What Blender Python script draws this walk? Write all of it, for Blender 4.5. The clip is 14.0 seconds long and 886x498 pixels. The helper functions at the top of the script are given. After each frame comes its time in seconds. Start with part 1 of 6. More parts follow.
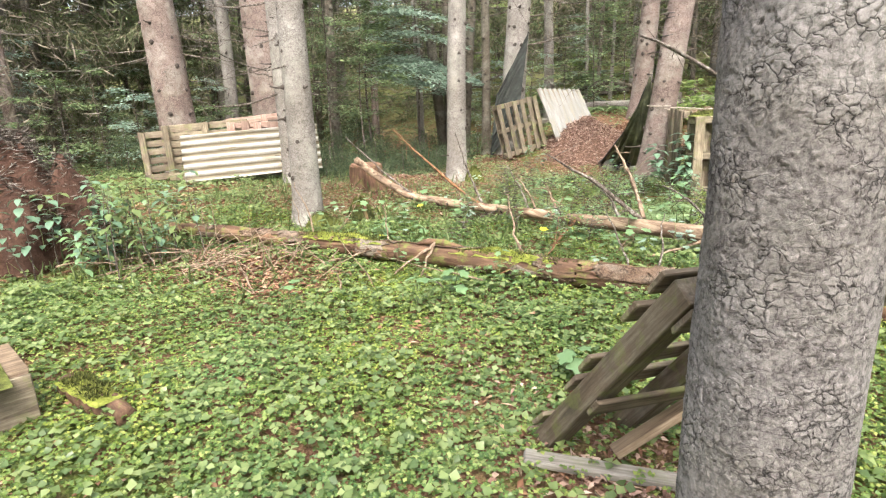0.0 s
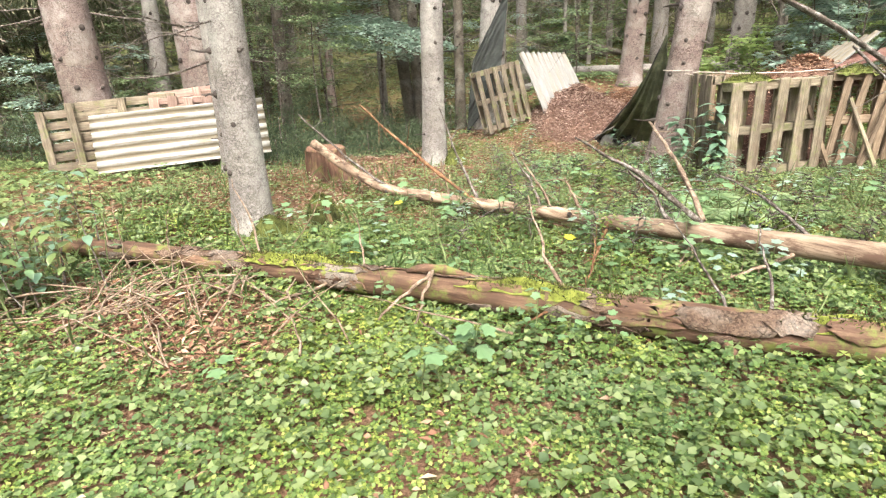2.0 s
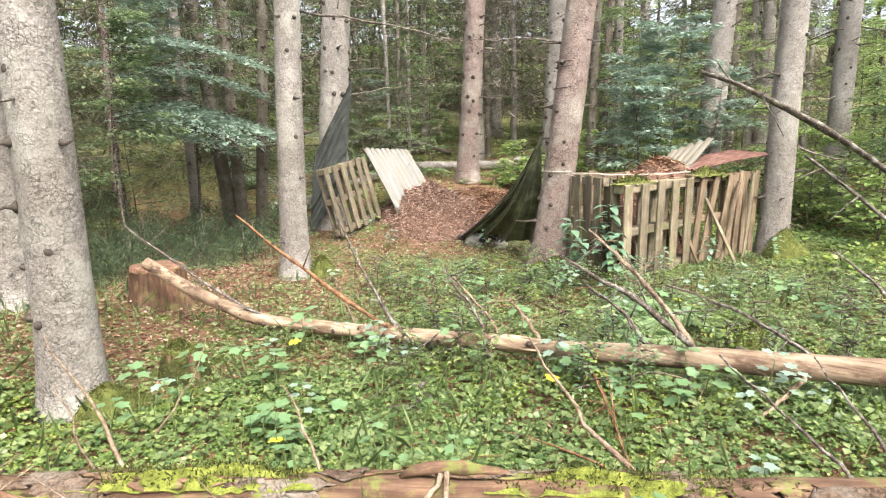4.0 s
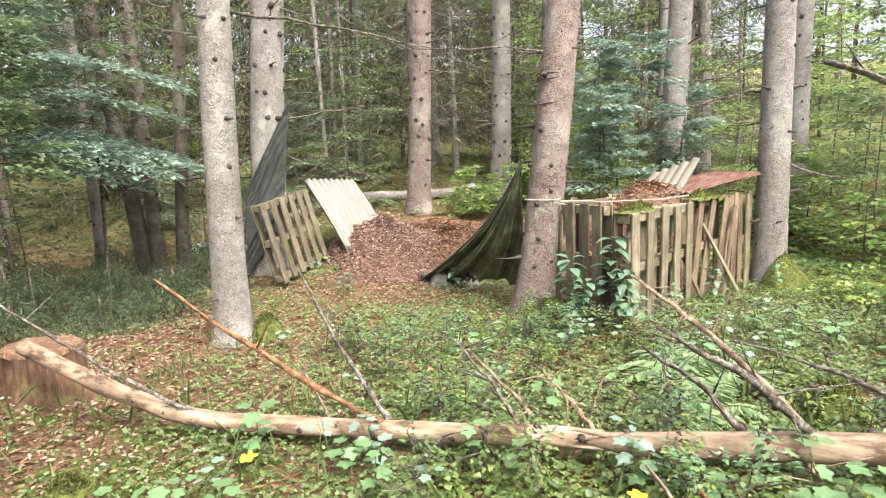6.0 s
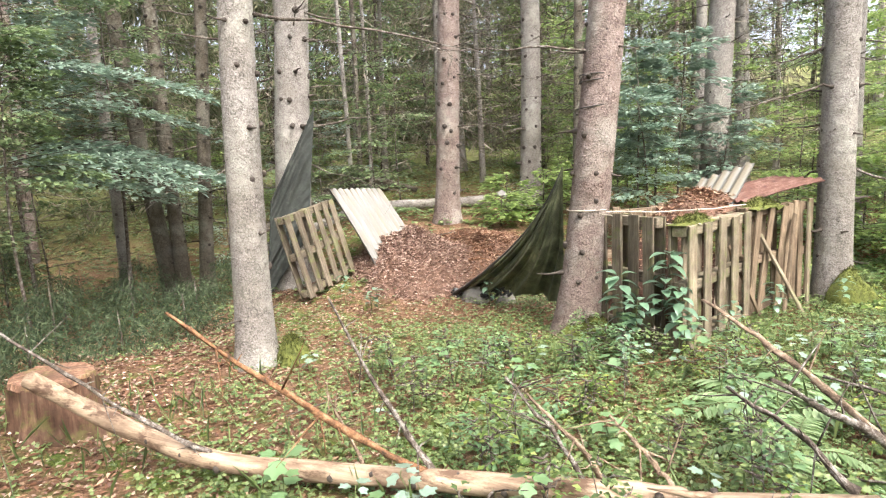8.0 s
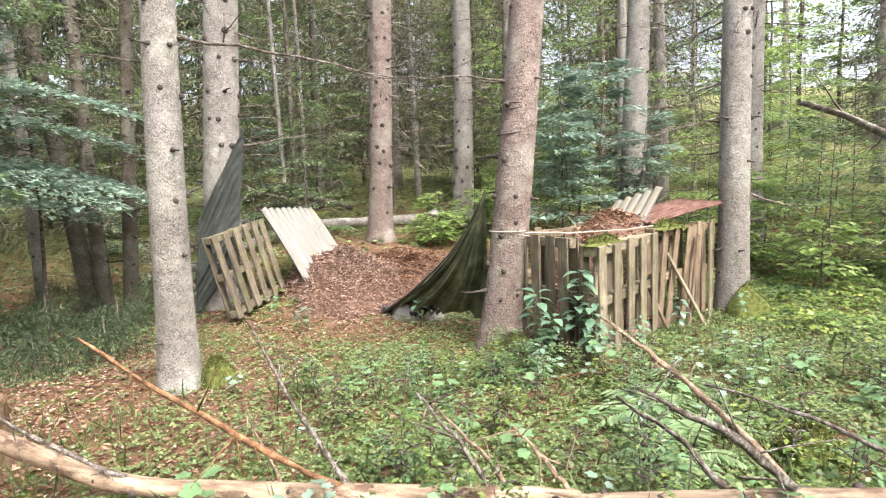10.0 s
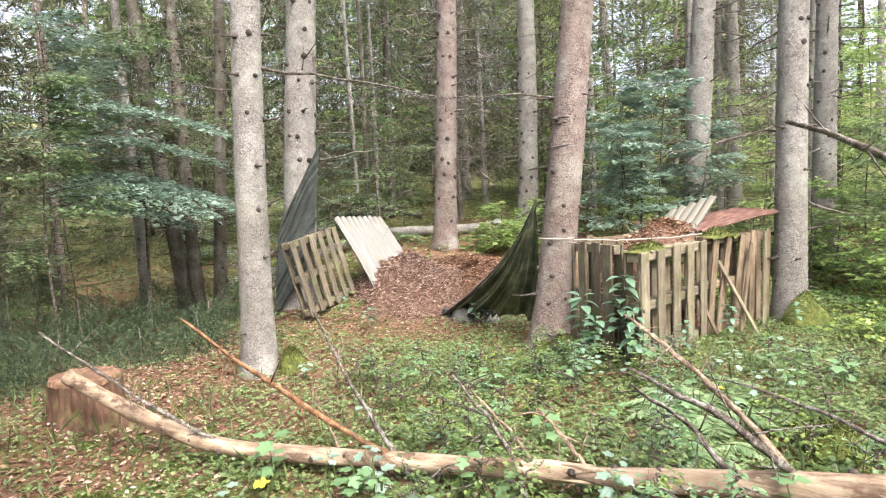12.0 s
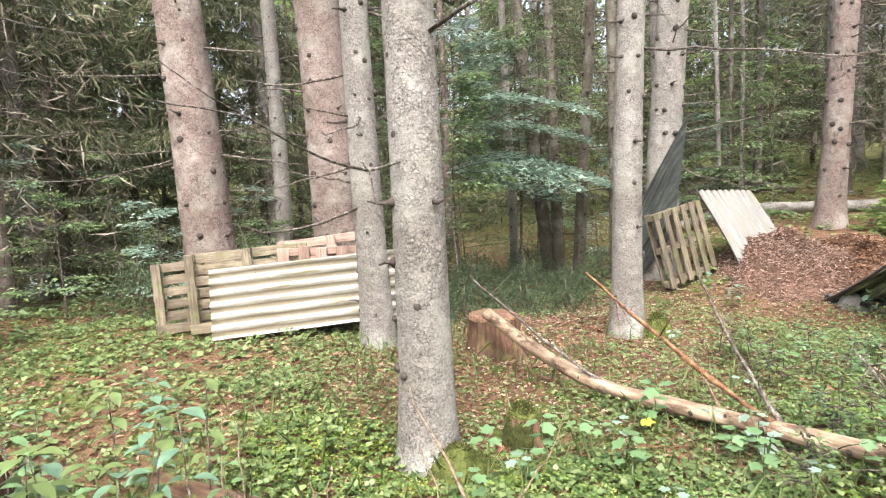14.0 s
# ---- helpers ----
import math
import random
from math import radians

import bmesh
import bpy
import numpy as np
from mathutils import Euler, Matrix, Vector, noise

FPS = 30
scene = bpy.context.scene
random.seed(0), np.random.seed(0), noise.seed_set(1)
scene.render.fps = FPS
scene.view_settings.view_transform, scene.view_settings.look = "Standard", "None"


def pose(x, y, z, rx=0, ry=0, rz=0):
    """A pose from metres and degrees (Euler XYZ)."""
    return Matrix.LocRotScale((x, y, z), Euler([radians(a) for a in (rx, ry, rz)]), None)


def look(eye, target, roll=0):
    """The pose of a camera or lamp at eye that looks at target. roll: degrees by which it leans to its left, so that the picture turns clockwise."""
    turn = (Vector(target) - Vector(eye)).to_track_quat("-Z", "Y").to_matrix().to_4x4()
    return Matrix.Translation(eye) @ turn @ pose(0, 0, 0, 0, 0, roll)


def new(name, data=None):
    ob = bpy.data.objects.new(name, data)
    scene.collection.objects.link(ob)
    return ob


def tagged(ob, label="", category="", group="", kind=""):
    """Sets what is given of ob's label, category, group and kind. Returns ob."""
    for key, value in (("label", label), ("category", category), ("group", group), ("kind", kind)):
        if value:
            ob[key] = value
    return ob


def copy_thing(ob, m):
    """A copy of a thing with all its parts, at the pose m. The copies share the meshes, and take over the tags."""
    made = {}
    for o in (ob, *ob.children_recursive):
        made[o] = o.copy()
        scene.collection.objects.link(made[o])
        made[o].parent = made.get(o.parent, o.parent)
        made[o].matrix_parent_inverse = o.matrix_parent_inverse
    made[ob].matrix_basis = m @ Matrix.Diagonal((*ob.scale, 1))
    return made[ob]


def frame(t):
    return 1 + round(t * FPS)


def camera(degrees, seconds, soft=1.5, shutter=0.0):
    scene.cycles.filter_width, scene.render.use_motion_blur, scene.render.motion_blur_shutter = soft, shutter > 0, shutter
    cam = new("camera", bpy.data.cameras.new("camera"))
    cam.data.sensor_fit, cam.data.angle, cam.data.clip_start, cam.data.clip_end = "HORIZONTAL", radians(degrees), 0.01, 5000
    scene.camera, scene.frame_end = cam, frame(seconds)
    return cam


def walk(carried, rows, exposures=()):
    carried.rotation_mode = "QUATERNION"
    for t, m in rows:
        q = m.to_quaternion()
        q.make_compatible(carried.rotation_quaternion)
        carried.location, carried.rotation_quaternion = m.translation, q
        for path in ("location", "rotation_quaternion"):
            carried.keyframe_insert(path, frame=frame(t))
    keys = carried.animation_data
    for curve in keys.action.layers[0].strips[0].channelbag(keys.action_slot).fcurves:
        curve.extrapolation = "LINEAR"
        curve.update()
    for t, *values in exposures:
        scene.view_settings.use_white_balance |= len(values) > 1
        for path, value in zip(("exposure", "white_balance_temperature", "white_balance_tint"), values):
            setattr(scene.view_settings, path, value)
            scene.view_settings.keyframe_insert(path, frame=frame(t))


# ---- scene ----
cam = camera(74.4, 14.0, soft=1.2)
PATH = [
    (0, (0.013, -0.061, 1.51), (-0.579, 1.771, 0.967), -1.9),
    (0.5, (-0.172, 0.344, 1.464), (-0.736, 2.183, 0.919), -1.4),
    (1, (-0.36, 0.698, 1.449), (-0.957, 2.469, 0.736), -3.8),
    (1.5, (-0.454, 1.069, 1.447), (-1.046, 2.84, 0.73), -3.8),
    (2, (-0.664, 1.297, 1.466), (-1.119, 3.134, 0.82), -2.5),
    (2.5, (-1.024, 1.578, 1.52), (-1.066, 3.526, 1.071), -2.4),
    (2.7, (-1.142, 1.666, 1.536), (-1.13, 3.619, 1.106), -2.5),
    (4.8, (-1.94, 2.79, 1.51), (-1.498, 4.705, 1.144), -1.0),
    (5, (-1.947, 2.901, 1.497), (-1.461, 4.803, 1.118), -1.2),
    (5.5, (-1.962, 3.191, 1.514), (-1.454, 5.101, 1.207), -1.3),
    (6, (-2.024, 3.493, 1.512), (-1.527, 5.408, 1.222), -2.2),
    (6.5, (-2.088, 3.722, 1.554), (-1.523, 5.621, 1.281), -3.6),
    (7, (-2.11, 3.818, 1.543), (-1.605, 5.736, 1.29), -3.4),
    (7.5, (-2.08, 3.863, 1.555), (-1.648, 5.798, 1.296), -3.1),
    (8, (-2.042, 3.897, 1.552), (-1.618, 5.833, 1.283), -2.8),
    (8.5, (-2.013, 3.872, 1.579), (-1.505, 5.791, 1.329), -2.2),
    (9, (-2.002, 3.826, 1.589), (-1.399, 5.719, 1.361), -2.0),
    (9.2, (-1.999, 3.803, 1.594), (-1.363, 5.686, 1.368), -2.0),
    (11.3, (-1.83, 3.444, 1.614), (-1.285, 5.357, 1.403), -3.3),
    (11.5, (-1.819, 3.386, 1.622), (-1.303, 5.307, 1.417), -3.1),
    (12, (-1.877, 3.221, 1.6), (-1.497, 5.177, 1.42), -2.6),
    (12.5, (-1.978, 3.03, 1.579), (-1.831, 5.012, 1.36), -3.9),
    (13, (-2.077, 2.917, 1.58), (-2.239, 4.899, 1.363), -3.9),
    (13.5, (-2.115, 2.833, 1.6), (-2.567, 4.77, 1.387), -3.5),
    (14, (-2.167, 2.758, 1.6), (-2.893, 4.609, 1.391), -3.0),
]
walk(cam, [(t, look(eye, target, roll)) for t, eye, target, roll in PATH], [(0, 2.32, 6450, 12), (0.6, 2.46, 6450, 12), (1.6, 2.46, 6450, 12), (2.5, 2.36, 6450, 13), (5, 2.40, 6450, 12), (8, 2.44, 6400, 13), (14, 2.36, 6250, 13)])

# ---- world and light ----
SUN_EL, SUN_AZ = 54.0, 160.0
world = bpy.data.worlds.new("world")
scene.world = world
world.use_nodes = True
wn = world.node_tree.nodes
sky = wn.new("ShaderNodeTexSky")
sky.sky_type = "NISHITA"
sky.sun_disc = False
sky.sun_elevation, sky.sun_rotation = radians(SUN_EL), radians(SUN_AZ)
sky.air_density, sky.dust_density, sky.ozone_density = 1.0, 6.0, 1.0
hsv = wn.new("ShaderNodeHueSaturation")
hsv.inputs["Saturation"].default_value = 0.55
world.node_tree.links.new(sky.outputs[0], hsv.inputs["Color"])
world.node_tree.links.new(hsv.outputs[0], wn["Background"].inputs["Color"])
wn["Background"].inputs["Strength"].default_value = 0.15
sun = new("sun", bpy.data.lights.new("sun", "SUN"))
sun.data.energy, sun.data.angle, sun.data.color = 0.9, radians(40), (1.0, 0.96, 0.88)
sun.matrix_world = look((0, 0, 0), (-math.sin(radians(SUN_AZ)) * math.cos(radians(SUN_EL)), -math.cos(radians(SUN_AZ)) * math.cos(radians(SUN_EL)), -math.sin(radians(SUN_EL))))

rng = np.random.default_rng(7)
U = rng.uniform


# ---- materials ----
class Nodes:
    """A small wrapper to write node materials in few lines."""

    def __init__(self, name):
        self.mat = bpy.data.materials.new(name)
        self.mat.use_nodes = True
        self.tree = self.mat.node_tree
        self.bsdf = self.tree.nodes["Principled BSDF"]
        self.out = self.tree.nodes["Material Output"]

    def add(self, kind, **values):
        node = self.tree.nodes.new("ShaderNode" + kind)
        for key, value in values.items():
            sock = node.inputs[key.replace("_", " ")]
            if isinstance(value, bpy.types.NodeSocket):
                self.tree.links.new(value, sock)
            else:
                sock.default_value = value
        return node

    def coords(self, scale=(1, 1, 1), kind="Object"):
        tc = self.tree.nodes.new("ShaderNodeTexCoord")
        mp = self.add("Mapping", Vector=tc.outputs[kind])
        mp.inputs["Scale"].default_value = scale
        return mp.outputs[0]

    def world_coords(self, scale=1.0):
        geo = self.tree.nodes.new("ShaderNodeNewGeometry")
        mp = self.add("Mapping", Vector=geo.outputs["Position"])
        mp.inputs["Scale"].default_value = (scale, scale, scale)
        return mp.outputs[0]

    def noise(self, vec, scale, detail=4.0, rough=0.6, distort=0.0):
        n = self.add("TexNoise", Vector=vec, Scale=scale, Detail=detail, Roughness=rough, Distortion=distort)
        return n.outputs["Fac"]

    def ramp(self, fac, stops):
        n = self.tree.nodes.new("ShaderNodeValToRGB")
        self.tree.links.new(fac, n.inputs[0])
        els = n.color_ramp.elements
        while len(els) < len(stops):
            els.new(0.5)
        for e, (p, c) in zip(els, stops):
            e.position = p
            e.color = (*c, 1) if len(c) == 3 else c
        return n.outputs[0]

    def mix(self, fac, a, b, mode="MIX"):
        n = self.tree.nodes.new("ShaderNodeMix")
        n.data_type, n.blend_type = "RGBA", mode
        for sock, value in ((n.inputs[0], fac), (n.inputs[6], a), (n.inputs[7], b)):
            if isinstance(value, bpy.types.NodeSocket):
                self.tree.links.new(value, sock)
            else:
                sock.default_value = value if isinstance(value, (int, float)) else (*value, 1)
        return n.outputs[2]

    def maths(self, op, a, b=0.0):
        n = self.tree.nodes.new("ShaderNodeMath")
        n.operation = op
        for sock, value in ((n.inputs[0], a), (n.inputs[1], b)):
            if isinstance(value, bpy.types.NodeSocket):
                self.tree.links.new(value, sock)
            else:
                sock.default_value = value
        return n.outputs[0]

    def bump(self, height, strength=0.5, distance=0.01, normal=None):
        n = self.add("Bump", Height=height, Strength=strength, Distance=distance)
        if normal is not None:
            self.tree.links.new(normal, n.inputs["Normal"])
        return n.outputs[0]

    def finish(self, colour, rough=0.85, normal=None, spec=0.3, translucent=0.0):
        for key, value in (("Base Color", colour), ("Roughness", rough), ("Normal", normal), ("Specular IOR Level", spec)):
            if value is None:
                continue
            sock = self.bsdf.inputs[key]
            if isinstance(value, bpy.types.NodeSocket):
                self.tree.links.new(value, sock)
            elif isinstance(value, tuple):
                sock.default_value = (*value, 1)
            else:
                sock.default_value = value
        if translucent:
            tr = self.tree.nodes.new("ShaderNodeBsdfTranslucent")
            if isinstance(colour, bpy.types.NodeSocket):
                self.tree.links.new(colour, tr.inputs["Color"])
            mx = self.tree.nodes.new("ShaderNodeMixShader")
            mx.inputs[0].default_value = translucent
            self.tree.links.new(self.bsdf.outputs[0], mx.inputs[1])
            self.tree.links.new(tr.outputs[0], mx.inputs[2])
            self.tree.links.new(mx.outputs[0], self.out.inputs["Surface"])
        return self.mat


def bark_material(name, dark, mid, light, lichen=0.35, plate=26.0, depth=0.018, crack_dark=0.65, gate_at=0.40, warp_by=0.035):
    """Spruce bark: small flaky scales of uneven height, broken dark cracks, short cross lines, pale lichen."""
    n = Nodes(name)
    vec = n.coords()
    warp = n.add("VectorMath")
    warp.operation = "ADD"
    wn_ = n.add("TexNoise", Vector=vec, Scale=22.0, Detail=3.0)
    sc = n.add("VectorMath")
    sc.operation = "SCALE"
    n.tree.links.new(wn_.outputs["Color"], sc.inputs[0])
    sc.inputs["Scale"].default_value = warp_by
    n.tree.links.new(vec, warp.inputs[0])
    n.tree.links.new(sc.outputs[0], warp.inputs[1])
    crack = n.tree.nodes.new("ShaderNodeTexVoronoi")
    crack.feature = "DISTANCE_TO_EDGE"
    crack.inputs["Scale"].default_value = plate
    n.tree.links.new(warp.outputs[0], crack.inputs["Vector"])
    cell = n.tree.nodes.new("ShaderNodeTexVoronoi")
    cell.inputs["Scale"].default_value = plate
    n.tree.links.new(warp.outputs[0], cell.inputs["Vector"])
    crackm = n.ramp(crack.outputs["Distance"], [(0.0, (0, 0, 0)), (0.06, (0.8, 0.8, 0.8)), (0.2, (1, 1, 1))])
    grain = n.noise(vec, 70.0, 6.0, 0.75)
    blotch = n.noise(vec, 3.2, 5.0, 0.65)
    base = n.ramp(grain, [(0.36, dark), (0.5, mid), (0.66, light)])
    base = n.mix(n.maths("MULTIPLY", cell.outputs["Color"], 0.5), base, light)
    lines = n.ramp(n.noise(n.coords((9, 9, 60)), 1.5, 3.0, 0.6), [(0.60, (0, 0, 0)), (0.70, (0.55, 0.55, 0.55))])
    base = n.mix(lines, base, dark)
    lich = n.ramp(blotch, [(0.46, (0, 0, 0)), (0.62, (1, 1, 1))])
    base = n.mix(n.maths("MULTIPLY", lich, lichen), base, (0.42, 0.43, 0.38))
    stain = n.ramp(n.noise(vec, 1.1, 3.0), [(0.4, (0.74, 0.70, 0.65)), (0.65, (1.08, 1.05, 1.02))])
    base = n.mix(1.0, base, stain, "MULTIPLY")
    gate = n.ramp(n.noise(vec, 9.0, 3.0), [(gate_at, (0, 0, 0)), (gate_at + 0.2, (1, 1, 1))])
    seam = n.mix(n.maths("MULTIPLY", n.maths("SUBTRACT", 1.0, crackm), n.maths("MULTIPLY", gate, crack_dark)), base, dark)
    steps = n.maths("MULTIPLY", cell.outputs["Color"], 0.7)
    h = n.maths("ADD", n.maths("ADD", steps, n.maths("MULTIPLY", crackm, n.maths("MULTIPLY", gate, 0.7))), n.maths("MULTIPLY", grain, 0.9))
    return n.finish(seam, 0.92, n.bump(h, 0.8, depth), 0.15)


def wood_material(name, a, b, c, scale=1.0, moss=0.0, rough=0.85, stains=0.0, upright=False):
    """Weathered wood with grain along its local x."""
    n = Nodes(name)
    info = n.tree.nodes.new("ShaderNodeObjectInfo")
    tc = n.tree.nodes.new("ShaderNodeTexCoord")
    add = n.add("VectorMath")
    add.operation = "ADD"
    n.tree.links.new(tc.outputs["Object"], add.inputs[0])
    n.tree.links.new(info.outputs["Random"], add.inputs[1])
    mp = n.add("Mapping", Vector=add.outputs[0])
    mp.inputs["Scale"].default_value = (34 * scale, 34 * scale, 2.2 * scale) if upright else (2.2 * scale, 34 * scale, 34 * scale)
    grain = n.noise(mp.outputs[0], 1.6, 6.0, 0.7, 0.4)
    vec = add.outputs[0]
    patch = n.noise(vec, 5.0, 5.0, 0.6)
    col = n.ramp(grain, [(0.3, a), (0.5, b), (0.72, c)])
    col = n.mix(n.ramp(patch, [(0.42, (0, 0, 0)), (0.7, (0.65, 0.65, 0.65))]), col, a)
    shade = n.maths("ADD", 0.72, n.maths("MULTIPLY", info.outputs["Random"], 0.5))
    n_s = n.add("CombineColor", Red=shade, Green=shade, Blue=shade)
    col = n.mix(1.0, col, n_s.outputs[0], "MULTIPLY")
    if stains:
        st = n.ramp(n.noise(n.coords((1.0, 2.5, 2.5)), 4.5, 6.0, 0.7), [(0.50, (0, 0, 0)), (0.60, (stains, stains, stains))])
        col = n.mix(st, col, (0.085, 0.05, 0.032))
    if moss:
        m = n.ramp(n.noise(vec, 7.0, 5.0, 0.7), [(0.52, (0, 0, 0)), (0.62, (moss, moss, moss))])
        col = n.mix(m, col, (0.13, 0.17, 0.035))
    h = n.maths("ADD", grain, n.maths("MULTIPLY", n.noise(vec, 60.0, 3.0), 0.4))
    return n.finish(col, rough, n.bump(h, 0.5, 0.004), 0.2)


def leaf_material(name, stops, rough=0.5, translucent=0.35, spec=0.4, patch=None):
    """Leaves, each with its own tint from the island it is."""
    n = Nodes(name)
    geo = n.tree.nodes.new("ShaderNodeNewGeometry")
    col = n.ramp(geo.outputs["Random Per Island"], stops)
    if patch:
        big = n.ramp(n.noise(n.world_coords(), 0.9, 4.0, 0.6), [(0.40, (0, 0, 0)), (0.62, (1, 1, 1))])
        col = n.mix(n.maths("MULTIPLY", big, 0.75), col, n.mix(1.0, col, patch, "MULTIPLY"))
    return n.finish(col, rough, None, spec, translucent)


def simple(name, stops, scale=12.0, rough=0.8, bump=0.4, spec=0.3, metal=0.0, distance=0.01):
    n = Nodes(name)
    vec = n.coords()
    f = n.noise(vec, scale, 6.0, 0.65)
    g = n.noise(vec, scale * 6, 4.0, 0.6)
    mixf = n.maths("ADD", n.maths("MULTIPLY", f, 0.7), n.maths("MULTIPLY", g, 0.3))
    n.bsdf.inputs["Metallic"].default_value = metal
    return n.finish(n.ramp(mixf, stops), rough, n.bump(mixf, bump, distance), spec)


BARK_GREY = bark_material("bark_grey", (0.07, 0.06, 0.05), (0.22, 0.206, 0.190), (0.39, 0.380, 0.358), 0.5, 30.0, 0.016, 0.6, 0.38, 0.05)
BARK_BIG = bark_material("bark_big", (0.032, 0.029, 0.028), (0.175, 0.170, 0.170), (0.31, 0.305, 0.303), 0.15, 34.0, 0.010, 0.9, 0.41, 0.07)
BARK_RED = bark_material("bark_red", (0.07, 0.048, 0.04), (0.195, 0.15, 0.134), (0.335, 0.285, 0.26), 0.4)
BARK_DARK = bark_material("bark_dark", (0.035, 0.03, 0.022), (0.105, 0.092, 0.07), (0.19, 0.175, 0.145), 0.3, 20.0)
BARK_LOG = bark_material("bark_log", (0.03, 0.02, 0.014), (0.10, 0.065, 0.045), (0.22, 0.165, 0.12), 0.3, 30.0, 0.012)
TWIG = simple("twig_bark", [(0.36, (0.03, 0.024, 0.019)), (0.5, (0.095, 0.076, 0.06)), (0.6, (0.25, 0.235, 0.205))], 26.0, 0.9, 1.0, 0.15)
TWIG_GREY = simple("twig_grey", [(0.3, (0.07, 0.06, 0.05)), (0.55, (0.16, 0.145, 0.12)), (0.75, (0.28, 0.26, 0.23))], 20.0)
KNOT = simple("knot_bark", [(0.3, (0.025, 0.02, 0.016)), (0.55, (0.06, 0.048, 0.038)), (0.75, (0.13, 0.11, 0.09))], 30.0)
TWIG_PALE = simple("twig_pale", [(0.36, (0.07, 0.048, 0.034)), (0.5, (0.20, 0.145, 0.098)), (0.64, (0.35, 0.28, 0.205))], 22.0, 0.9, 0.8, 0.15)
TWIG_RED = simple("twig_red", [(0.38, (0.045, 0.03, 0.02)), (0.5, (0.17, 0.085, 0.042)), (0.62, (0.30, 0.19, 0.105))], 16.0, 0.85, 0.9, 0.15)
PALLET = wood_material("pallet_wood", (0.06, 0.048, 0.034), (0.155, 0.128, 0.09), (0.28, 0.24, 0.175), moss=0.35, stains=0.3)
PALLET_PALE = wood_material("pallet_wood_pale", (0.075, 0.062, 0.042), (0.19, 0.16, 0.11), (0.32, 0.275, 0.195), moss=0.3, stains=0.35)
PALLET_PINK = wood_material("pallet_wood_reddish", (0.15, 0.10, 0.075), (0.32, 0.22, 0.17), (0.46, 0.35, 0.28))
PALLET_BROWN = wood_material("pallet_wood_brown", (0.07, 0.05, 0.032), (0.17, 0.125, 0.08), (0.30, 0.24, 0.17))
BOARD_GREY = wood_material("board_grey", (0.11, 0.10, 0.08), (0.22, 0.205, 0.175), (0.36, 0.34, 0.30), moss=0.2)
DEADLOG = wood_material("log_wood", (0.075, 0.042, 0.026), (0.28, 0.207, 0.138), (0.43, 0.345, 0.245), 0.55, stains=0.9)
OLDLOG = wood_material("log_old", (0.04, 0.022, 0.014), (0.135, 0.078, 0.047), (0.29, 0.195, 0.12), 0.55, moss=0.7, stains=0.8)
STUMP = wood_material("stump_wood", (0.05, 0.026, 0.016), (0.16, 0.088, 0.055), (0.31, 0.205, 0.135), 0.6, moss=0.3, stains=0.6, upright=True)
MOSS = simple("moss", [(0.32, (0.035, 0.034, 0.014)), (0.5, (0.09, 0.105, 0.028)), (0.72, (0.20, 0.205, 0.06))], 16.0, 0.95, 1.0, 0.1, 0.0, 0.03)
MOSS_DARK = simple("moss_dark", [(0.32, (0.02, 0.02, 0.01)), (0.5, (0.05, 0.056, 0.018)), (0.72, (0.11, 0.115, 0.036))], 20.0, 0.95, 1.0, 0.1, 0.0, 0.03)
MOSS_BRIGHT = simple("moss_bright", [(0.32, (0.07, 0.075, 0.016)), (0.5, (0.16, 0.185, 0.035)), (0.72, (0.30, 0.32, 0.075))], 16.0, 0.95, 1.0, 0.1, 0.0, 0.03)
RUST = simple("rusty_sheet", [(0.3, (0.04, 0.022, 0.017)), (0.5, (0.105, 0.052, 0.038)), (0.75, (0.22, 0.15, 0.12))], 9.0, 0.85, 0.4, 0.2)
LITTER = simple("litter_mound", [(0.3, (0.06, 0.036, 0.025)), (0.5, (0.145, 0.088, 0.062)), (0.75, (0.28, 0.185, 0.135))], 14.0, 0.95, 1.0, 0.1, 0.0, 0.03)
SOIL = simple("root_soil", [(0.3, (0.03, 0.018, 0.013)), (0.52, (0.075, 0.042, 0.03)), (0.75, (0.15, 0.09, 0.065))], 9.0, 0.95, 1.0, 0.1, 0.0, 0.04)
STONE = simple("stone", [(0.3, (0.10, 0.095, 0.085)), (0.55, (0.22, 0.205, 0.18)), (0.75, (0.33, 0.31, 0.27))], 9.0, 0.9, 0.6)
ROPE = simple("rope", [(0.3, (0.30, 0.26, 0.2)), (0.7, (0.5, 0.45, 0.37))], 60.0)
WIRE = simple("strap", [(0.3, (0.03, 0.028, 0.025)), (0.7, (0.09, 0.08, 0.07))], 30.0)
NEEDLES = leaf_material("needle_litter", [(0.0, (0.075, 0.035, 0.02)), (0.4, (0.165, 0.085, 0.05)), (0.75, (0.26, 0.155, 0.095)), (1.0, (0.40, 0.29, 0.20))], 0.85, 0.0, 0.15)
LEAFDRY = leaf_material("dry_leaf", [(0.0, (0.08, 0.045, 0.032)), (0.4, (0.19, 0.115, 0.085)), (0.75, (0.31, 0.21, 0.162)), (1.0, (0.48, 0.375, 0.30))], 0.85, 0.0, 0.15)
MOSSLEAF = leaf_material("moss_tuft", [(0.0, (0.03, 0.033, 0.012)), (0.5, (0.075, 0.088, 0.024)), (1.0, (0.155, 0.165, 0.046))], 0.9, 0.2, 0.1)
CLOVER = leaf_material("clover_leaf", [(0.0, (0.052, 0.102, 0.032)), (0.5, (0.103, 0.178, 0.054)), (0.85, (0.175, 0.25, 0.08)), (1.0, (0.26, 0.315, 0.13))], 0.42, 0.35, 0.45, (1.6, 1.28, 0.6))
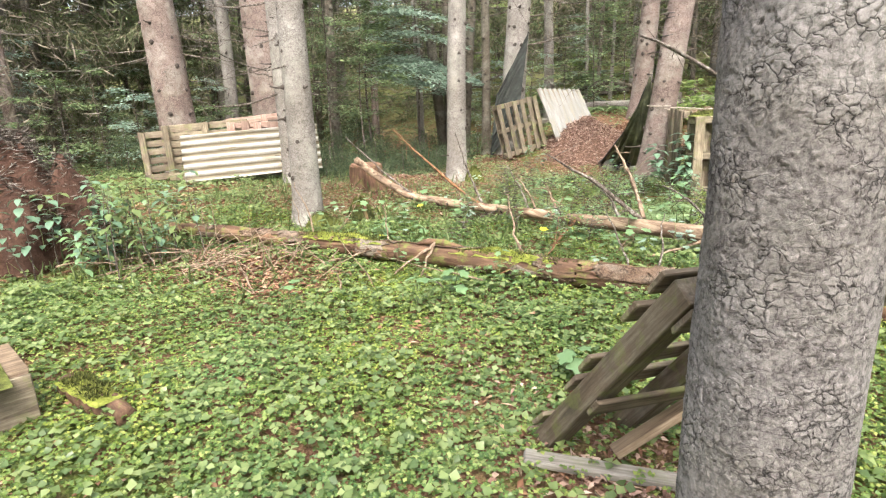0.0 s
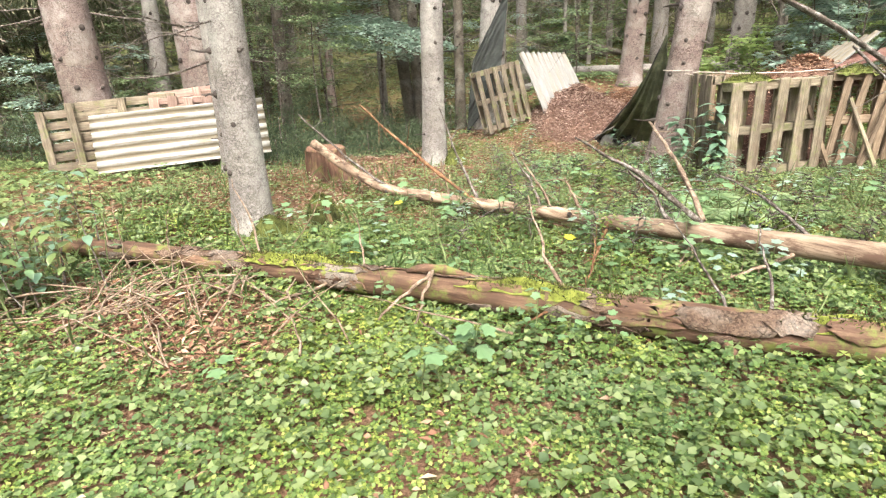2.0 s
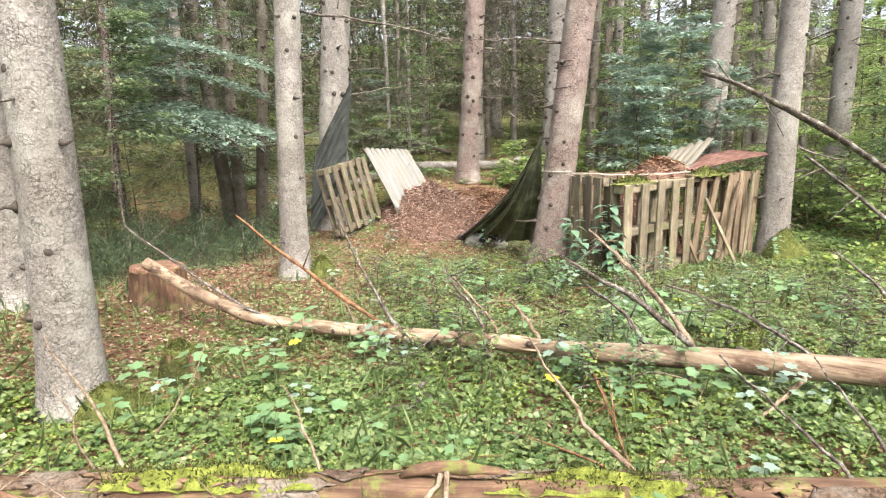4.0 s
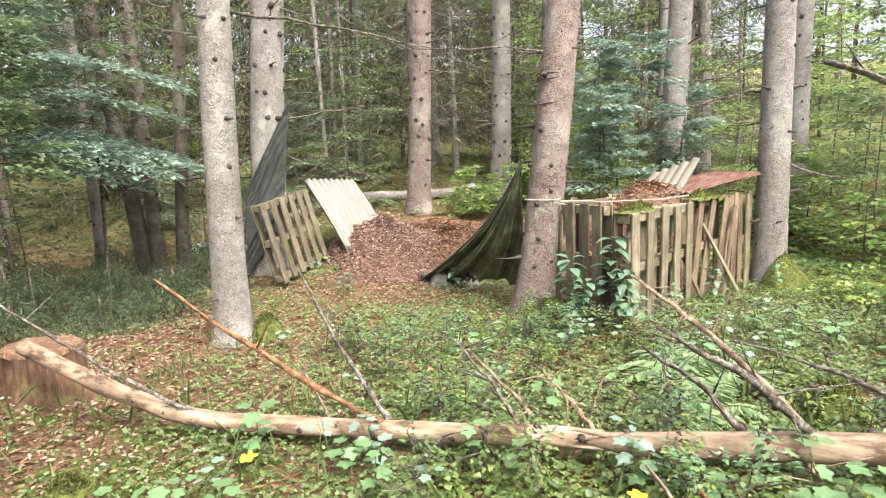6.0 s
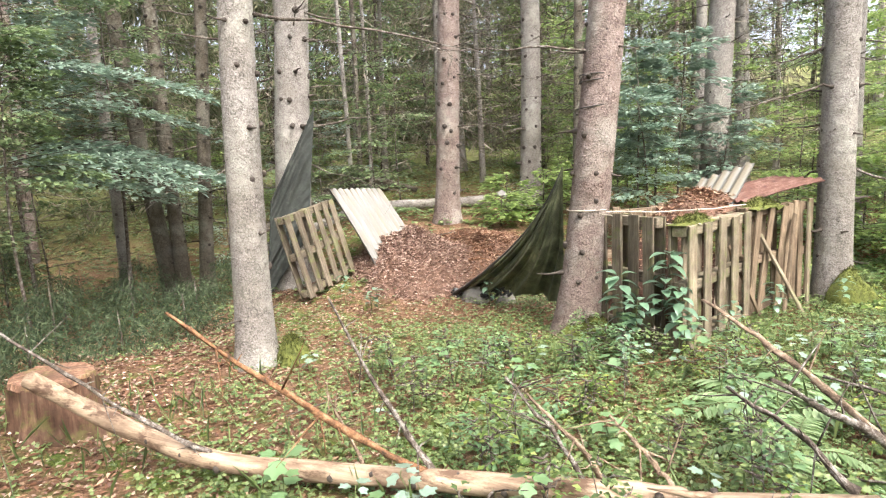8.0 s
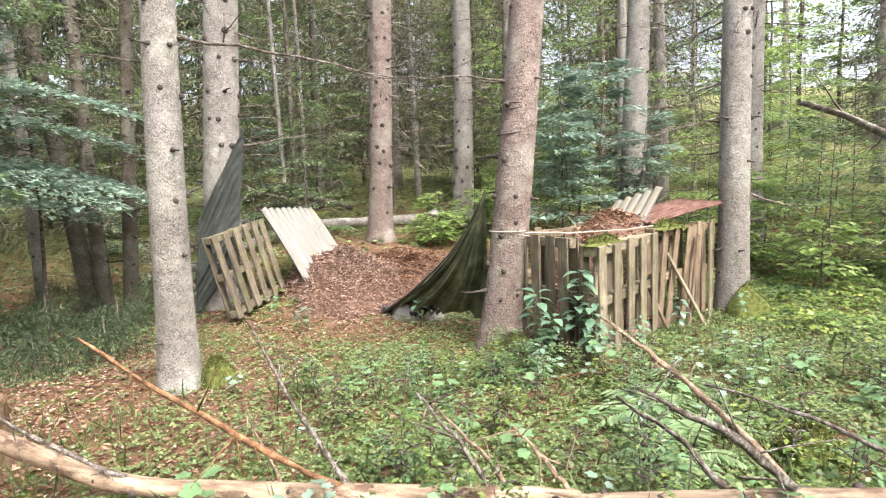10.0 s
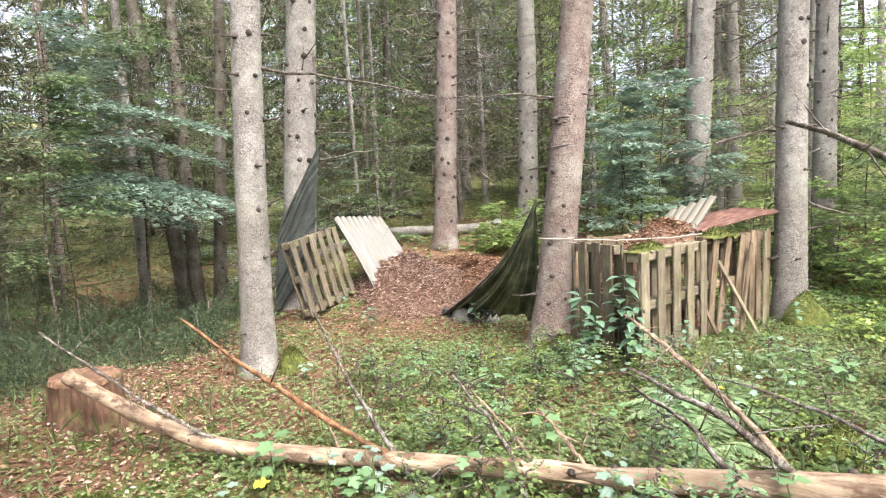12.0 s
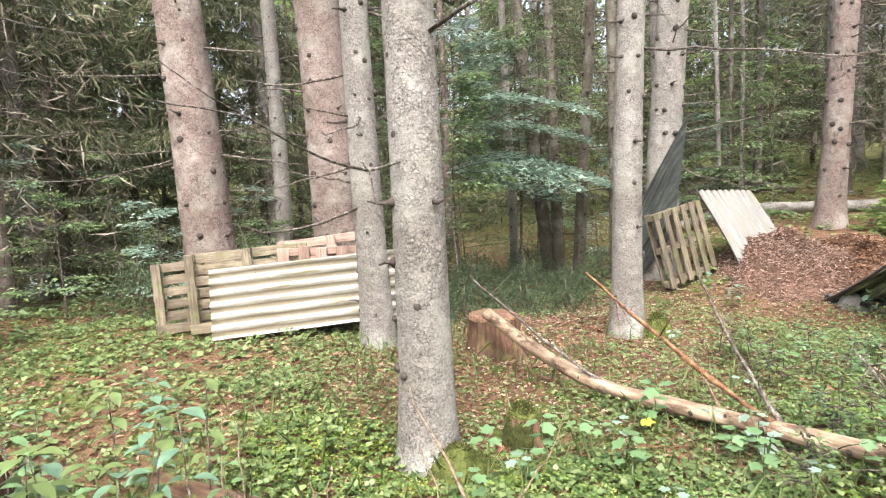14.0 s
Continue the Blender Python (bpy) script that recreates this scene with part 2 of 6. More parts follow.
HERB = leaf_material("herb_leaf", [(0.0, (0.065, 0.105, 0.034)), (0.5, (0.13, 0.185, 0.06)), (1.0, (0.235, 0.29, 0.115))], 0.36, 0.35, 0.5)
MAPLE = leaf_material("seedling_leaf", [(0.0, (0.085, 0.165, 0.07)), (0.6, (0.145, 0.245, 0.105)), (1.0, (0.23, 0.335, 0.16))], 0.38, 0.3, 0.6)
BEECH = leaf_material("beech_leaf", [(0.0, (0.13, 0.20, 0.145)), (0.5, (0.22, 0.315, 0.235)), (1.0, (0.35, 0.44, 0.35))], 0.28, 0.35, 0.8)
SHRUB = leaf_material("shrub_leaf", [(0.0, (0.08, 0.125, 0.055)), (0.5, (0.145, 0.21, 0.09)), (1.0, (0.25, 0.32, 0.145))], 0.45, 0.4, 0.5)
SHRUB_BRIGHT = leaf_material("shrub_leaf_bright", [(0.0, (0.13, 0.21, 0.06)), (0.5, (0.22, 0.31, 0.09)), (1.0, (0.34, 0.42, 0.15))], 0.42, 0.55, 0.5)
SPRUCE = leaf_material("spruce_needles", [(0.0, (0.07, 0.085, 0.04)), (0.5, (0.13, 0.15, 0.072)), (0.8, (0.19, 0.185, 0.11)), (1.0, (0.27, 0.235, 0.165))], 0.7, 0.3, 0.25)
SPRUCE_DARK = leaf_material("spruce_needles_dark", [(0.0, (0.03, 0.05, 0.024)), (0.5, (0.065, 0.095, 0.045)), (1.0, (0.13, 0.165, 0.085))], 0.6, 0.3, 0.3)
FERN = leaf_material("fern_frond", [(0.0, (0.16, 0.25, 0.10)), (1.0, (0.31, 0.40, 0.21))], 0.5, 0.4, 0.4)
DEADSPRAY = leaf_material("dead_spray", [(0.0, (0.10, 0.085, 0.06)), (0.5, (0.20, 0.175, 0.13)), (1.0, (0.33, 0.30, 0.24))], 0.9, 0.25, 0.1)
STEM = simple("green_stem", [(0.3, (0.07, 0.09, 0.03)), (0.7, (0.17, 0.2, 0.08))], 30.0)
BROAD = leaf_material("broad_leaf", [(0.0, (0.075, 0.145, 0.085)), (0.6, (0.12, 0.205, 0.125)), (1.0, (0.19, 0.28, 0.18))], 0.32, 0.25, 0.7)
YELLOW = leaf_material("yellow_leaf", [(0.0, (0.55, 0.50, 0.04)), (1.0, (0.7, 0.62, 0.06))], 0.5, 0.3, 0.4)


def corrugated_material(name, dirt, streak=0.6, valley=0.4, tone=(0.40, 0.39, 0.345)):
    """Old white corrugated sheet with stains that run along the waves (local x) and darkened valleys."""
    n = Nodes(name)
    vec = n.coords((1.2, 9, 9))
    col = n.ramp(n.noise(vec, 1.5, 5.0, 0.65), [(0.34, dirt), (0.5, tone), (0.66, tuple(c * 1.35 for c in tone))])
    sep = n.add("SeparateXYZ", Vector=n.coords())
    # valley colour holds brown dirt plus painted shade, so the waves show
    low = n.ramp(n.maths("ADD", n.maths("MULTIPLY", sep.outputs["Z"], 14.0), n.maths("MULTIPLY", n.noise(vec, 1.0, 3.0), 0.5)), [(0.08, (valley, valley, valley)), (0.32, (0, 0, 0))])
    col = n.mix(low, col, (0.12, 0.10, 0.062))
    spots = n.ramp(n.noise(n.coords(), 26.0, 4.0, 0.7), [(0.56, (0, 0, 0)), (0.68, (streak, streak, streak))])
    col = n.mix(spots, col, dirt)
    return n.finish(col, 0.6, n.bump(n.noise(n.coords(), 40.0, 3.0), 0.25, 0.003), 0.35)


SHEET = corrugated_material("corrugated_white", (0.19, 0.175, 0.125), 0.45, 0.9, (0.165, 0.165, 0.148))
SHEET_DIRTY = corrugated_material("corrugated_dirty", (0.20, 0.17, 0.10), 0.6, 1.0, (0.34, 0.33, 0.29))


def tarp_material():
    n = Nodes("tarpaulin")
    vec = n.coords()
    weave = n.add("TexWave", Vector=n.coords((1, 1, 1)), Scale=60.0, Distortion=1.0)
    f = n.noise(vec, 4.0, 6.0, 0.7)
    col = n.ramp(f, [(0.34, (0.03, 0.034, 0.022)), (0.5, (0.09, 0.10, 0.056)), (0.66, (0.23, 0.235, 0.14))])
    dust = n.ramp(n.noise(vec, 1.6, 3.0), [(0.45, (0, 0, 0)), (0.7, (0.5, 0.5, 0.5))])
    col = n.mix(dust, col, (0.13, 0.14, 0.08))
    h = n.maths("ADD", n.maths("MULTIPLY", weave.outputs["Fac"], 0.2), f)
    return n.finish(col, 0.55, n.bump(h, 0.5, 0.01), 0.4)


TARP = tarp_material()
TARP_BLACK = simple("tarpaulin_black", [(0.3, (0.012, 0.012, 0.011)), (0.55, (0.03, 0.03, 0.027)), (0.75, (0.08, 0.078, 0.07))], 18.0, 0.45, 0.6, 0.5)
TARP_GREY = simple("tarpaulin_grey", [(0.3, (0.018, 0.021, 0.018)), (0.55, (0.038, 0.043, 0.037)), (0.75, (0.085, 0.093, 0.08))], 7.0, 0.75, 0.6, 0.25)


def ground_material():
    n = Nodes("forest_floor")
    vec = n.world_coords()
    fine = n.noise(vec, 45.0, 6.0, 0.75)
    mid = n.noise(vec, 6.0, 5.0, 0.7)
    big = n.noise(vec, 0.55, 4.0, 0.6)
    litter = n.ramp(fine, [(0.3, (0.055, 0.03, 0.018)), (0.5, (0.155, 0.088, 0.052)), (0.72, (0.32, 0.215, 0.14))])
    moss = n.ramp(fine, [(0.3, (0.035, 0.052, 0.013)), (0.55, (0.10, 0.135, 0.03)), (0.75, (0.20, 0.23, 0.065))])
    col = n.mix(n.ramp(n.maths("ADD", n.maths("MULTIPLY", mid, 0.55), n.maths("MULTIPLY", big, 0.45)), [(0.48, (0, 0, 0)), (0.58, (1, 1, 1))]), litter, moss)
    # deep shade plants and wet needles beyond the glade
    ln = n.add("VectorMath", Vector=vec)
    ln.operation = "LENGTH"
    away = n.ramp(n.maths("ADD", n.maths("MULTIPLY", ln.outputs["Value"], 0.02), n.maths("MULTIPLY", mid, 0.08)), [(0.38, (0, 0, 0)), (0.48, (1, 1, 1))])
    under = n.ramp(n.noise(vec, 3.0, 6.0, 0.75), [(0.35, (0.09, 0.065, 0.038)), (0.5, (0.135, 0.145, 0.055)), (0.7, (0.22, 0.23, 0.095))])
    col = n.mix(away, col, under)
    return n.finish(col, 0.95, n.bump(n.maths("ADD", fine, n.maths("MULTIPLY", mid, 1.5)), 0.9, 0.03), 0.1)


GROUND = ground_material()


# ---- building helpers ----
def sstep(a, b, v):
    t = np.clip((np.asarray(v, float) - a) / (b - a), 0, 1)
    return t * t * (3 - 2 * t)


def wob(x, y, f, p=0.0):
    return np.sin(f * x + 1.3 * np.sin(f * 0.7 * y + p) + p) * np.sin(f * 0.9 * y + 1.1 * np.sin(f * 0.6 * x - p) + 2 * p)


def ground_z(x, y):
    """Height of the forest floor: level glade, a dip beyond the brow on the left, a slope behind."""
    x, y = np.asarray(x, float), np.asarray(y, float)
    z = 0.03 * wob(x, y, 1.7, 0.4) + 0.014 * wob(x, y, 5.1, 1.9) + 0.008 * wob(x, y, 11.0, 0.7)
    z = z + 0.72 * sstep(10.0, 14.0, y) * sstep(-3.2, -0.8, x)
    z = z - 0.25 * sstep(8.6, 11.5, y) * (1 - sstep(-4.2, -2.6, x)) * (1 - sstep(15, 20, y))
    z = z + 0.14 * sstep(4.8, 6.0, y) * (1 - sstep(-4.2, -3.4, x)) * (1 - sstep(7.6, 8.8, y))
    d = np.hypot(x + 1, y - 5)
    z = z + 0.10 * np.maximum(0, y - 14) * sstep(14, 22, y) * (1 - sstep(60, 120, d))
    z = z + 5.0 * sstep(18, 60, d) * sstep(2, 12, y)
    return z


def gz(x, y):
    return float(ground_z(x, y))


def mesh_object(name, verts, faces, material, parent=None, label="", smooth=False):
    me = bpy.data.meshes.new(name)
    verts, faces = np.asarray(verts, np.float32), np.asarray(faces, np.int32)
    k = faces.shape[1]
    me.vertices.add(len(verts))
    me.vertices.foreach_set("co", verts.ravel())
    me.loops.add(faces.size)
    me.loops.foreach_set("vertex_index", faces.ravel())
    me.polygons.add(len(faces))
    me.polygons.foreach_set("loop_start", np.arange(0, faces.size, k, dtype=np.int32))
    if smooth:
        me.polygons.foreach_set("use_smooth", np.ones(len(faces), bool))
    me.update(calc_edges=True)
    me.materials.append(material)
    ob = new(name, me)
    if parent is not None:
        ob.parent = parent
    if label:
        ob["label"] = label
    return ob


def part(name, bm, material, parent=None, label="", smooth=False):
    """One mesh object from a bmesh, under its thing or part."""
    me = bpy.data.meshes.new(name)
    bmesh.ops.recalc_face_normals(bm, faces=bm.faces)
    bm.to_mesh(me)
    bm.free()
    if smooth:
        for p in me.polygons:
            p.use_smooth = True
    me.materials.append(material)
    ob = new(name, me)
    if parent is not None:
        ob.parent = parent
    if label:
        ob["label"] = label
    return ob


def share(ob, parent, m):
    """Another object on the same mesh."""
    c = new(ob.name.split(".")[0], ob.data)
    c.parent = parent
    c.matrix_basis = m
    return c


def thing(name, label, category, group="", m=None):
    e = new(name)
    e.empty_display_size = 0.1
    if m is not None:
        e.matrix_basis = m
    return tagged(e, label, category, group)


def tube_arrays(pts, radii, sides=8, rough=0.0, seed=0, cap=True):
    """A bent, tapered round rod as arrays of vertices and quads."""
    r = np.random.default_rng(seed)
    pts, radii = np.asarray(pts, float), np.asarray(radii, float)
    n = len(pts)
    tang = np.gradient(pts, axis=0)
    tang /= np.linalg.norm(tang, axis=1)[:, None] + 1e-9
    ref = np.array([1.0, 0, 0]) if abs(tang[0][0]) < 0.8 else np.array([0, 1.0, 0])
    verts = []
    ph = r.uniform(0, 6.28, 6)
    ang = np.linspace(0, 2 * np.pi, sides, endpoint=False)
    for i in range(n):
        u = np.cross(tang[i], ref)
        u /= np.linalg.norm(u) + 1e-9
        w = np.cross(tang[i], u)
        wobble = 1 + rough * (0.5 * np.sin(2 * ang + ph[0] + i * 0.13) + 0.35 * np.sin(3 * ang + ph[1] - i * 0.21) + 0.4 * np.sin(5 * ang + ph[2] + i * 0.5) + 0.3 * r.standard_normal(sides))
        verts.append(pts[i] + radii[i] * wobble[:, None] * (np.cos(ang)[:, None] * u + np.sin(ang)[:, None] * w))
    verts = np.concatenate(verts)
    i, j = np.meshgrid(np.arange(n - 1), np.arange(sides), indexing="ij")
    a = i * sides + j
    b = i * sides + (j + 1) % sides
    faces = np.stack([a, b, b + sides, a + sides], -1).reshape(-1, 4)
    if cap:
        v0 = len(verts)
        verts = np.concatenate([verts, [pts[0]], [pts[-1]]])
        k = np.arange(0, sides, 2)
        faces = np.concatenate([faces, np.stack([np.full_like(k, v0), (k + 2) % sides, (k + 1) % sides, k], -1), np.stack([np.full_like(k, v0 + 1), (n - 1) * sides + k, (n - 1) * sides + (k + 1) % sides, (n - 1) * sides + (k + 2) % sides], -1)])
    return verts, faces


def join(arrays):
    vs, fs, o = [], [], 0
    for v, f in arrays:
        vs.append(v)
        fs.append(f + o)
        o += len(v)
    return np.concatenate(vs), np.concatenate(fs)


def rod(name, pts, radii, material, parent, sides=8, rough=0.08, seed=0, label=""):
    v, f = tube_arrays(pts, radii, sides, rough, seed)
    return mesh_object(name, v, f, material, parent, label, True)


def bend(a, b, n=10, sag=0.0, wiggle=0.0, seed=0):
    """Points of a crooked line from a to b."""
    r = np.random.default_rng(seed)
    a, b = np.asarray(a, float), np.asarray(b, float)
    t = np.linspace(0, 1, n)[:, None]
    p = a + (b - a) * t
    p[:, 2] += sag * 4 * (t * (1 - t))[:, 0]
    off = np.cumsum(r.standard_normal((n, 3)), 0) * wiggle
    off -= t * off[-1]
    off -= (1 - t) * off[0]
    return p + off


def leaf_arrays(base, along, up, length, width, fold=0.15):
    """Many small leaves at once: each a folded blade of two triangles."""
    along = along / (np.linalg.norm(along, axis=1)[:, None] + 1e-9)
    side = np.cross(along, up)
    side /= np.linalg.norm(side, axis=1)[:, None] + 1e-9
    nor = np.cross(side, along)
    L, W = np.asarray(length)[:, None], np.asarray(width)[:, None]
    mid = base + along * L * 0.5
    tip = base + along * L
    v = np.stack([base, mid + side * W * 0.5 + nor * W * fold, tip - nor * L * 0.12, mid - side * W * 0.5 + nor * W * fold], 1).reshape(-1, 3)
    k = np.arange(len(base))[:, None] * 4
    f = np.concatenate([k + [[0, 1, 2]], k + [[0, 2, 3]]], 1).reshape(-1, 3)
    return v, f


def rand_dirs(n, flat=1.0, r=rng):
    a = r.uniform(0, 2 * np.pi, n)
    z = r.normal(0, 1, n) * flat
    return np.stack([np.cos(a), np.sin(a), z], 1)


def box_bm(sx, sy, sz, bevel=0.004, jitter=0.0, seed=0, cuts=0):
    """A sawn board from the origin along x, centred in y and z, with worn edges."""
    bm = bmesh.new()
    bmesh.ops.create_cube(bm, size=1)
    bmesh.ops.scale(bm, vec=(sx, sy, sz), verts=bm.verts)
    bmesh.ops.translate(bm, vec=(sx / 2, 0, 0), verts=bm.verts)
    if jitter:
        r = random.Random(seed)
        for v in bm.verts:
            v.co += Vector((r.uniform(-1, 1) * jitter * 2, r.uniform(-1, 1) * jitter, r.uniform(-1, 1) * jitter * 0.6))
    if bevel:
        bmesh.ops.bevel(bm, geom=bm.edges[:], offset=bevel, segments=1, affect="EDGES")
    return bm


def frame_of(o, xdir, ydir):
    """A pose at o whose x axis runs along xdir and whose y axis leans to ydir."""
    x = Vector(xdir).normalized()
    z = x.cross(Vector(ydir)).normalized()
    y = z.cross(x)
    m = Matrix((x, y, z)).transposed().to_4x4()
    m.translation = Vector(o)
    return m


# ---- ground ----
def axis_steps(lo, hi, fine, far):
    core = np.arange(lo, hi + 1e-6, fine)
    out, s = [], fine
    p = 0.0
    while p < far:
        s *= 1.16
        p += s
        out.append(p)
    out = np.array(out)
    return np.concatenate([(lo - out)[::-1], core, hi + out])


gx, gy = axis_steps(-8, 6, 0.09, 400), axis_steps(-1, 13, 0.09, 400)
X, Y = np.meshgrid(gx, gy, indexing="ij")
gv = np.stack([X, Y, ground_z(X, Y)], -1).reshape(-1, 3)
ii, jj = np.meshgrid(np.arange(len(gx) - 1), np.arange(len(gy) - 1), indexing="ij")
a_ = ii * len(gy) + jj
gf = np.stack([a_, a_ + len(gy), a_ + len(gy) + 1, a_ + 1], -1).reshape(-1, 4)
ground = mesh_object("ground", gv, gf, GROUND, None, "", True)
tagged(ground, "forest floor of moss, needles and brown litter", "ground", kind="structure")

# ---- trees ----
stub_v, stub_f = tube_arrays([(-0.03, 0, 0), (0.002, 0, 0.0), (0.010, 0, 0.002), (0.014, 0, 0.003)], [0.030, 0.024, 0.015, 0.008], 8, 0.15, 3)
snag_v, snag_f = tube_arrays([(-0.03, 0, 0), (0.004, 0, 0), (0.03, 0.002, 0.004), (0.08, 0.008, 0.012), (0.15, 0.02, 0.004)], [0.030, 0.022, 0.011, 0.008, 0.004], 8, 0.15, 4)
STUB_MESH = {}


def crown_arrays(h0, h1, width, n, seed, size=1.0, dense=1.0):
    """Spruce boughs: fine hanging sprays of needles along drooping limbs in whorls, from h0 up to h1."""
    r = np.random.default_rng(seed)
    limbs = int(70 * dense)
    lt = np.sort(r.uniform(0, 1, limbs) ** 0.85)
    la = np.arange(limbs) * 2.4 + r.normal(0, 0.2, limbs)
    ll = (width * (1 - lt) ** 0.75 + 0.25) * r.uniform(0.7, 1.1, limbs)
    k = r.integers(0, limbs, n)
    d = ll[k] * r.uniform(0.1, 1.0, n) ** 0.75
    a = la[k] + r.normal(0, 0.10, n)
    z = h0 + (h1 - h0) * lt[k] - 0.25 * d - 0.05 * d**2 + r.normal(0, 0.05, n)
    base = np.stack([d * np.cos(a), d * np.sin(a), z], 1)
    out = np.stack([np.cos(a), np.sin(a), np.zeros(n)], 1)
    along = 0.5 * out + r.normal(0, 0.5, (n, 3)) + np.array([0, 0, -0.6])
    return leaf_arrays(base, along, rand_dirs(n, 0.6, r), size * r.uniform(0.10, 0.30, n), size * r.uniform(0.016, 0.036, n), 0.1)


CROWN_MESH = {}


def spruce(x, y, r, height=15.0, lean=(0, 0), bark=None, seed=0, twigs=8, stubs=16, label="", crown=7.0, detail=1, group="spruce trees", z0=None, twig_low=1.3):
    """A tall spruce: rough trunk with root flare, stubs of old branches, thin dead limbs, crown high up."""
    rr = np.random.default_rng(seed + 100)
    base = gz(x, y) if z0 is None else z0
    root = thing("spruce_tree", label or "tall grey-barked spruce with dead lower branches", "tree", group, pose(x, y, base))
    zs = np.concatenate([np.linspace(-0.2, 0.6, 14), np.linspace(0.66, 5.0, 40 * detail), np.linspace(5.4, height, 12)])
    rad = r * (1 - np.clip(zs, 0, None) / (height * 1.6)) + r * 0.38 * np.exp(-np.clip(zs + 0.05, 0, None) / 0.25)
    path = np.stack([lean[0] * zs + 0.02 * np.sin(zs * 0.8 + seed), lean[1] * zs + 0.02 * np.cos(zs * 0.7 + seed), zs], 1)
    trunk = rod("trunk", path, rad, bark or BARK_GREY, root, 20 + 16 * detail, 0.014, seed)
    # old branch scars in rings round the trunk, some with a broken snag
    zz, k = rr.uniform(0.35, 0.6), 0
    while stubs and zz < 5.0:
        a0 = rr.uniform(0, 6.283)
        count = 5 if stubs > 12 else 3
        for q in range(count):
            a, zk = a0 + 6.283 * q / count + rr.normal(0, 0.25), zz + rr.normal(0, 0.03)
            rz = r * (1 - zk / (height * 1.6))
            m = pose(lean[0] * zk + rz * math.cos(a), lean[1] * zk + rz * math.sin(a), zk) @ pose(0, 0, 0, rr.uniform(0, 360), 0, math.degrees(a))
            snag = rr.uniform() < 0.26
            grow = min(1.3, 0.55 + 3.0 * r) * rr.uniform(0.75, 1.35)
            m = m @ Matrix.Diagonal((rr.uniform(0.5, 1.6) if snag else 1.0, grow, grow, 1))
            key = "snag" if snag else "scar"
            if key not in STUB_MESH:
                v, f = (snag_v, snag_f) if snag else (stub_v, stub_f)
                STUB_MESH[key] = mesh_object("branch_snag" if snag else "branch_stub", v, f, KNOT, root, "", True)
                STUB_MESH[key].matrix_basis = m
            else:
                share(STUB_MESH[key], root, m)
        zz += rr.uniform(0.26, 0.46)
    for k in range(int(twigs * 1.6)):
        zz = rr.uniform(twig_low, 4.8)
        a = rr.uniform(0, 6.283)
        rz = r * (1 - zz / (height * 1.6))
        ln = rr.uniform(0.35, 1.9)
        o = np.array([lean[0] * zz + rz * 0.9 * math.cos(a), lean[1] * zz + rz * 0.9 * math.sin(a), zz])
        e = o + np.array([ln * math.cos(a), ln * math.sin(a), rr.uniform(-0.3, 0.25) * ln])
        pts = bend(o, e, 9, rr.uniform(-0.08, 0.05) * ln, 0.012 * ln, seed * 31 + k)
        arrays = [tube_arrays(pts, np.linspace(rr.uniform(0.009, 0.016), 0.002, 9), 5, 0.1, k)]
        for s in range(rr.integers(2, 6)):
            i = rr.integers(2, 8)
            e2 = pts[i] + rr.normal(0, 0.16, 3) * ln + np.array([0.15 * ln * math.cos(a), 0.15 * ln * math.sin(a), -0.06])
            arrays.append(tube_arrays(bend(pts[i], e2, 5, 0, 0.01, s + k), np.linspace(0.004, 0.0012, 5), 4, 0, s))
        v, f = join(arrays)
        mesh_object("dead_branch", v, f, TWIG, root, "", True)
    if crown:
        key = int(seed) % 3
        if key not in CROWN_MESH:
            v, f = crown_arrays(0.0, 8.0, 1.5, 1500, 50 + key)
            c = mesh_object("crown", v, f, SPRUCE, root)
            CROWN_MESH[key] = c
            c.matrix_basis = pose(lean[0] * crown, lean[1] * crown, crown)
        else:
            share(CROWN_MESH[key], root, pose(lean[0] * crown, lean[1] * crown, crown))
    return root


TREES = [
    # x, y, radius, height, lean, bark, seed, twigs, stubs, label
    (-3.54, 5.80, 0.160, 15, (0.020, 0.0), BARK_GREY, 1, 5, 22, "pale grey spruce with small dark branch scars"),
    (-4.82, 7.66, 0.15, 14, (0.0, 0.0), BARK_GREY, 2, 9, 16, "slim pale grey spruce with a patch of moss"),
    (-2.59, 8.84, 0.150, 14, (0.034, 0.0), BARK_GREY, 3, 7, 22, "slim pale grey spruce on the brow"),
    (-2.33, 12.0, 0.245, 17, (0.056, 0.0), BARK_GREY, 4, 9, 18, "stout grey spruce with a dark tarpaulin hung on it"),
    (0.18, 13.46, 0.20, 17, (0.040, 0.0), BARK_RED, 5, 12, 18, "spruce with reddish bark near its foot"),
    (2.52, 15.7, 0.225, 18, (0.020, 0.0), BARK_GREY, 6, 12, 14, "straight spruce with grey-brown bark"),
    (0.27, 8.82, 0.185, 16, (0.118, 0.0), BARK_RED, 7, 6, 14, "red-brown spruce tied round with wire and rope"),
    (4.28, 12.3, 0.215, 17, (0.068, 0.0), BARK_GREY, 8, 12, 14, "grey spruce behind the pallet pen"),
    (3.19, 8.9, 0.170, 16, (0.020, 0.0), BARK_GREY, 9, 9, 22, "grey spruce with a mossy foot at the pen's end"),
    (6.4, 11.7, 0.19, 16, (0.0, 0.0), BARK_GREY, 10, 10, 12, "grey spruce with dead lower branches"),
    (-7.45, 8.45, 0.31, 18, (-0.035, -0.03), BARK_RED, 11, 9, 16, "stout reddish spruce behind the stacked pallets"),
    (-6.0, 9.05, 0.32, 18, (-0.02, -0.01), BARK_RED, 12, 9, 16, "stout spruce with pinkish-grey bark"),
]
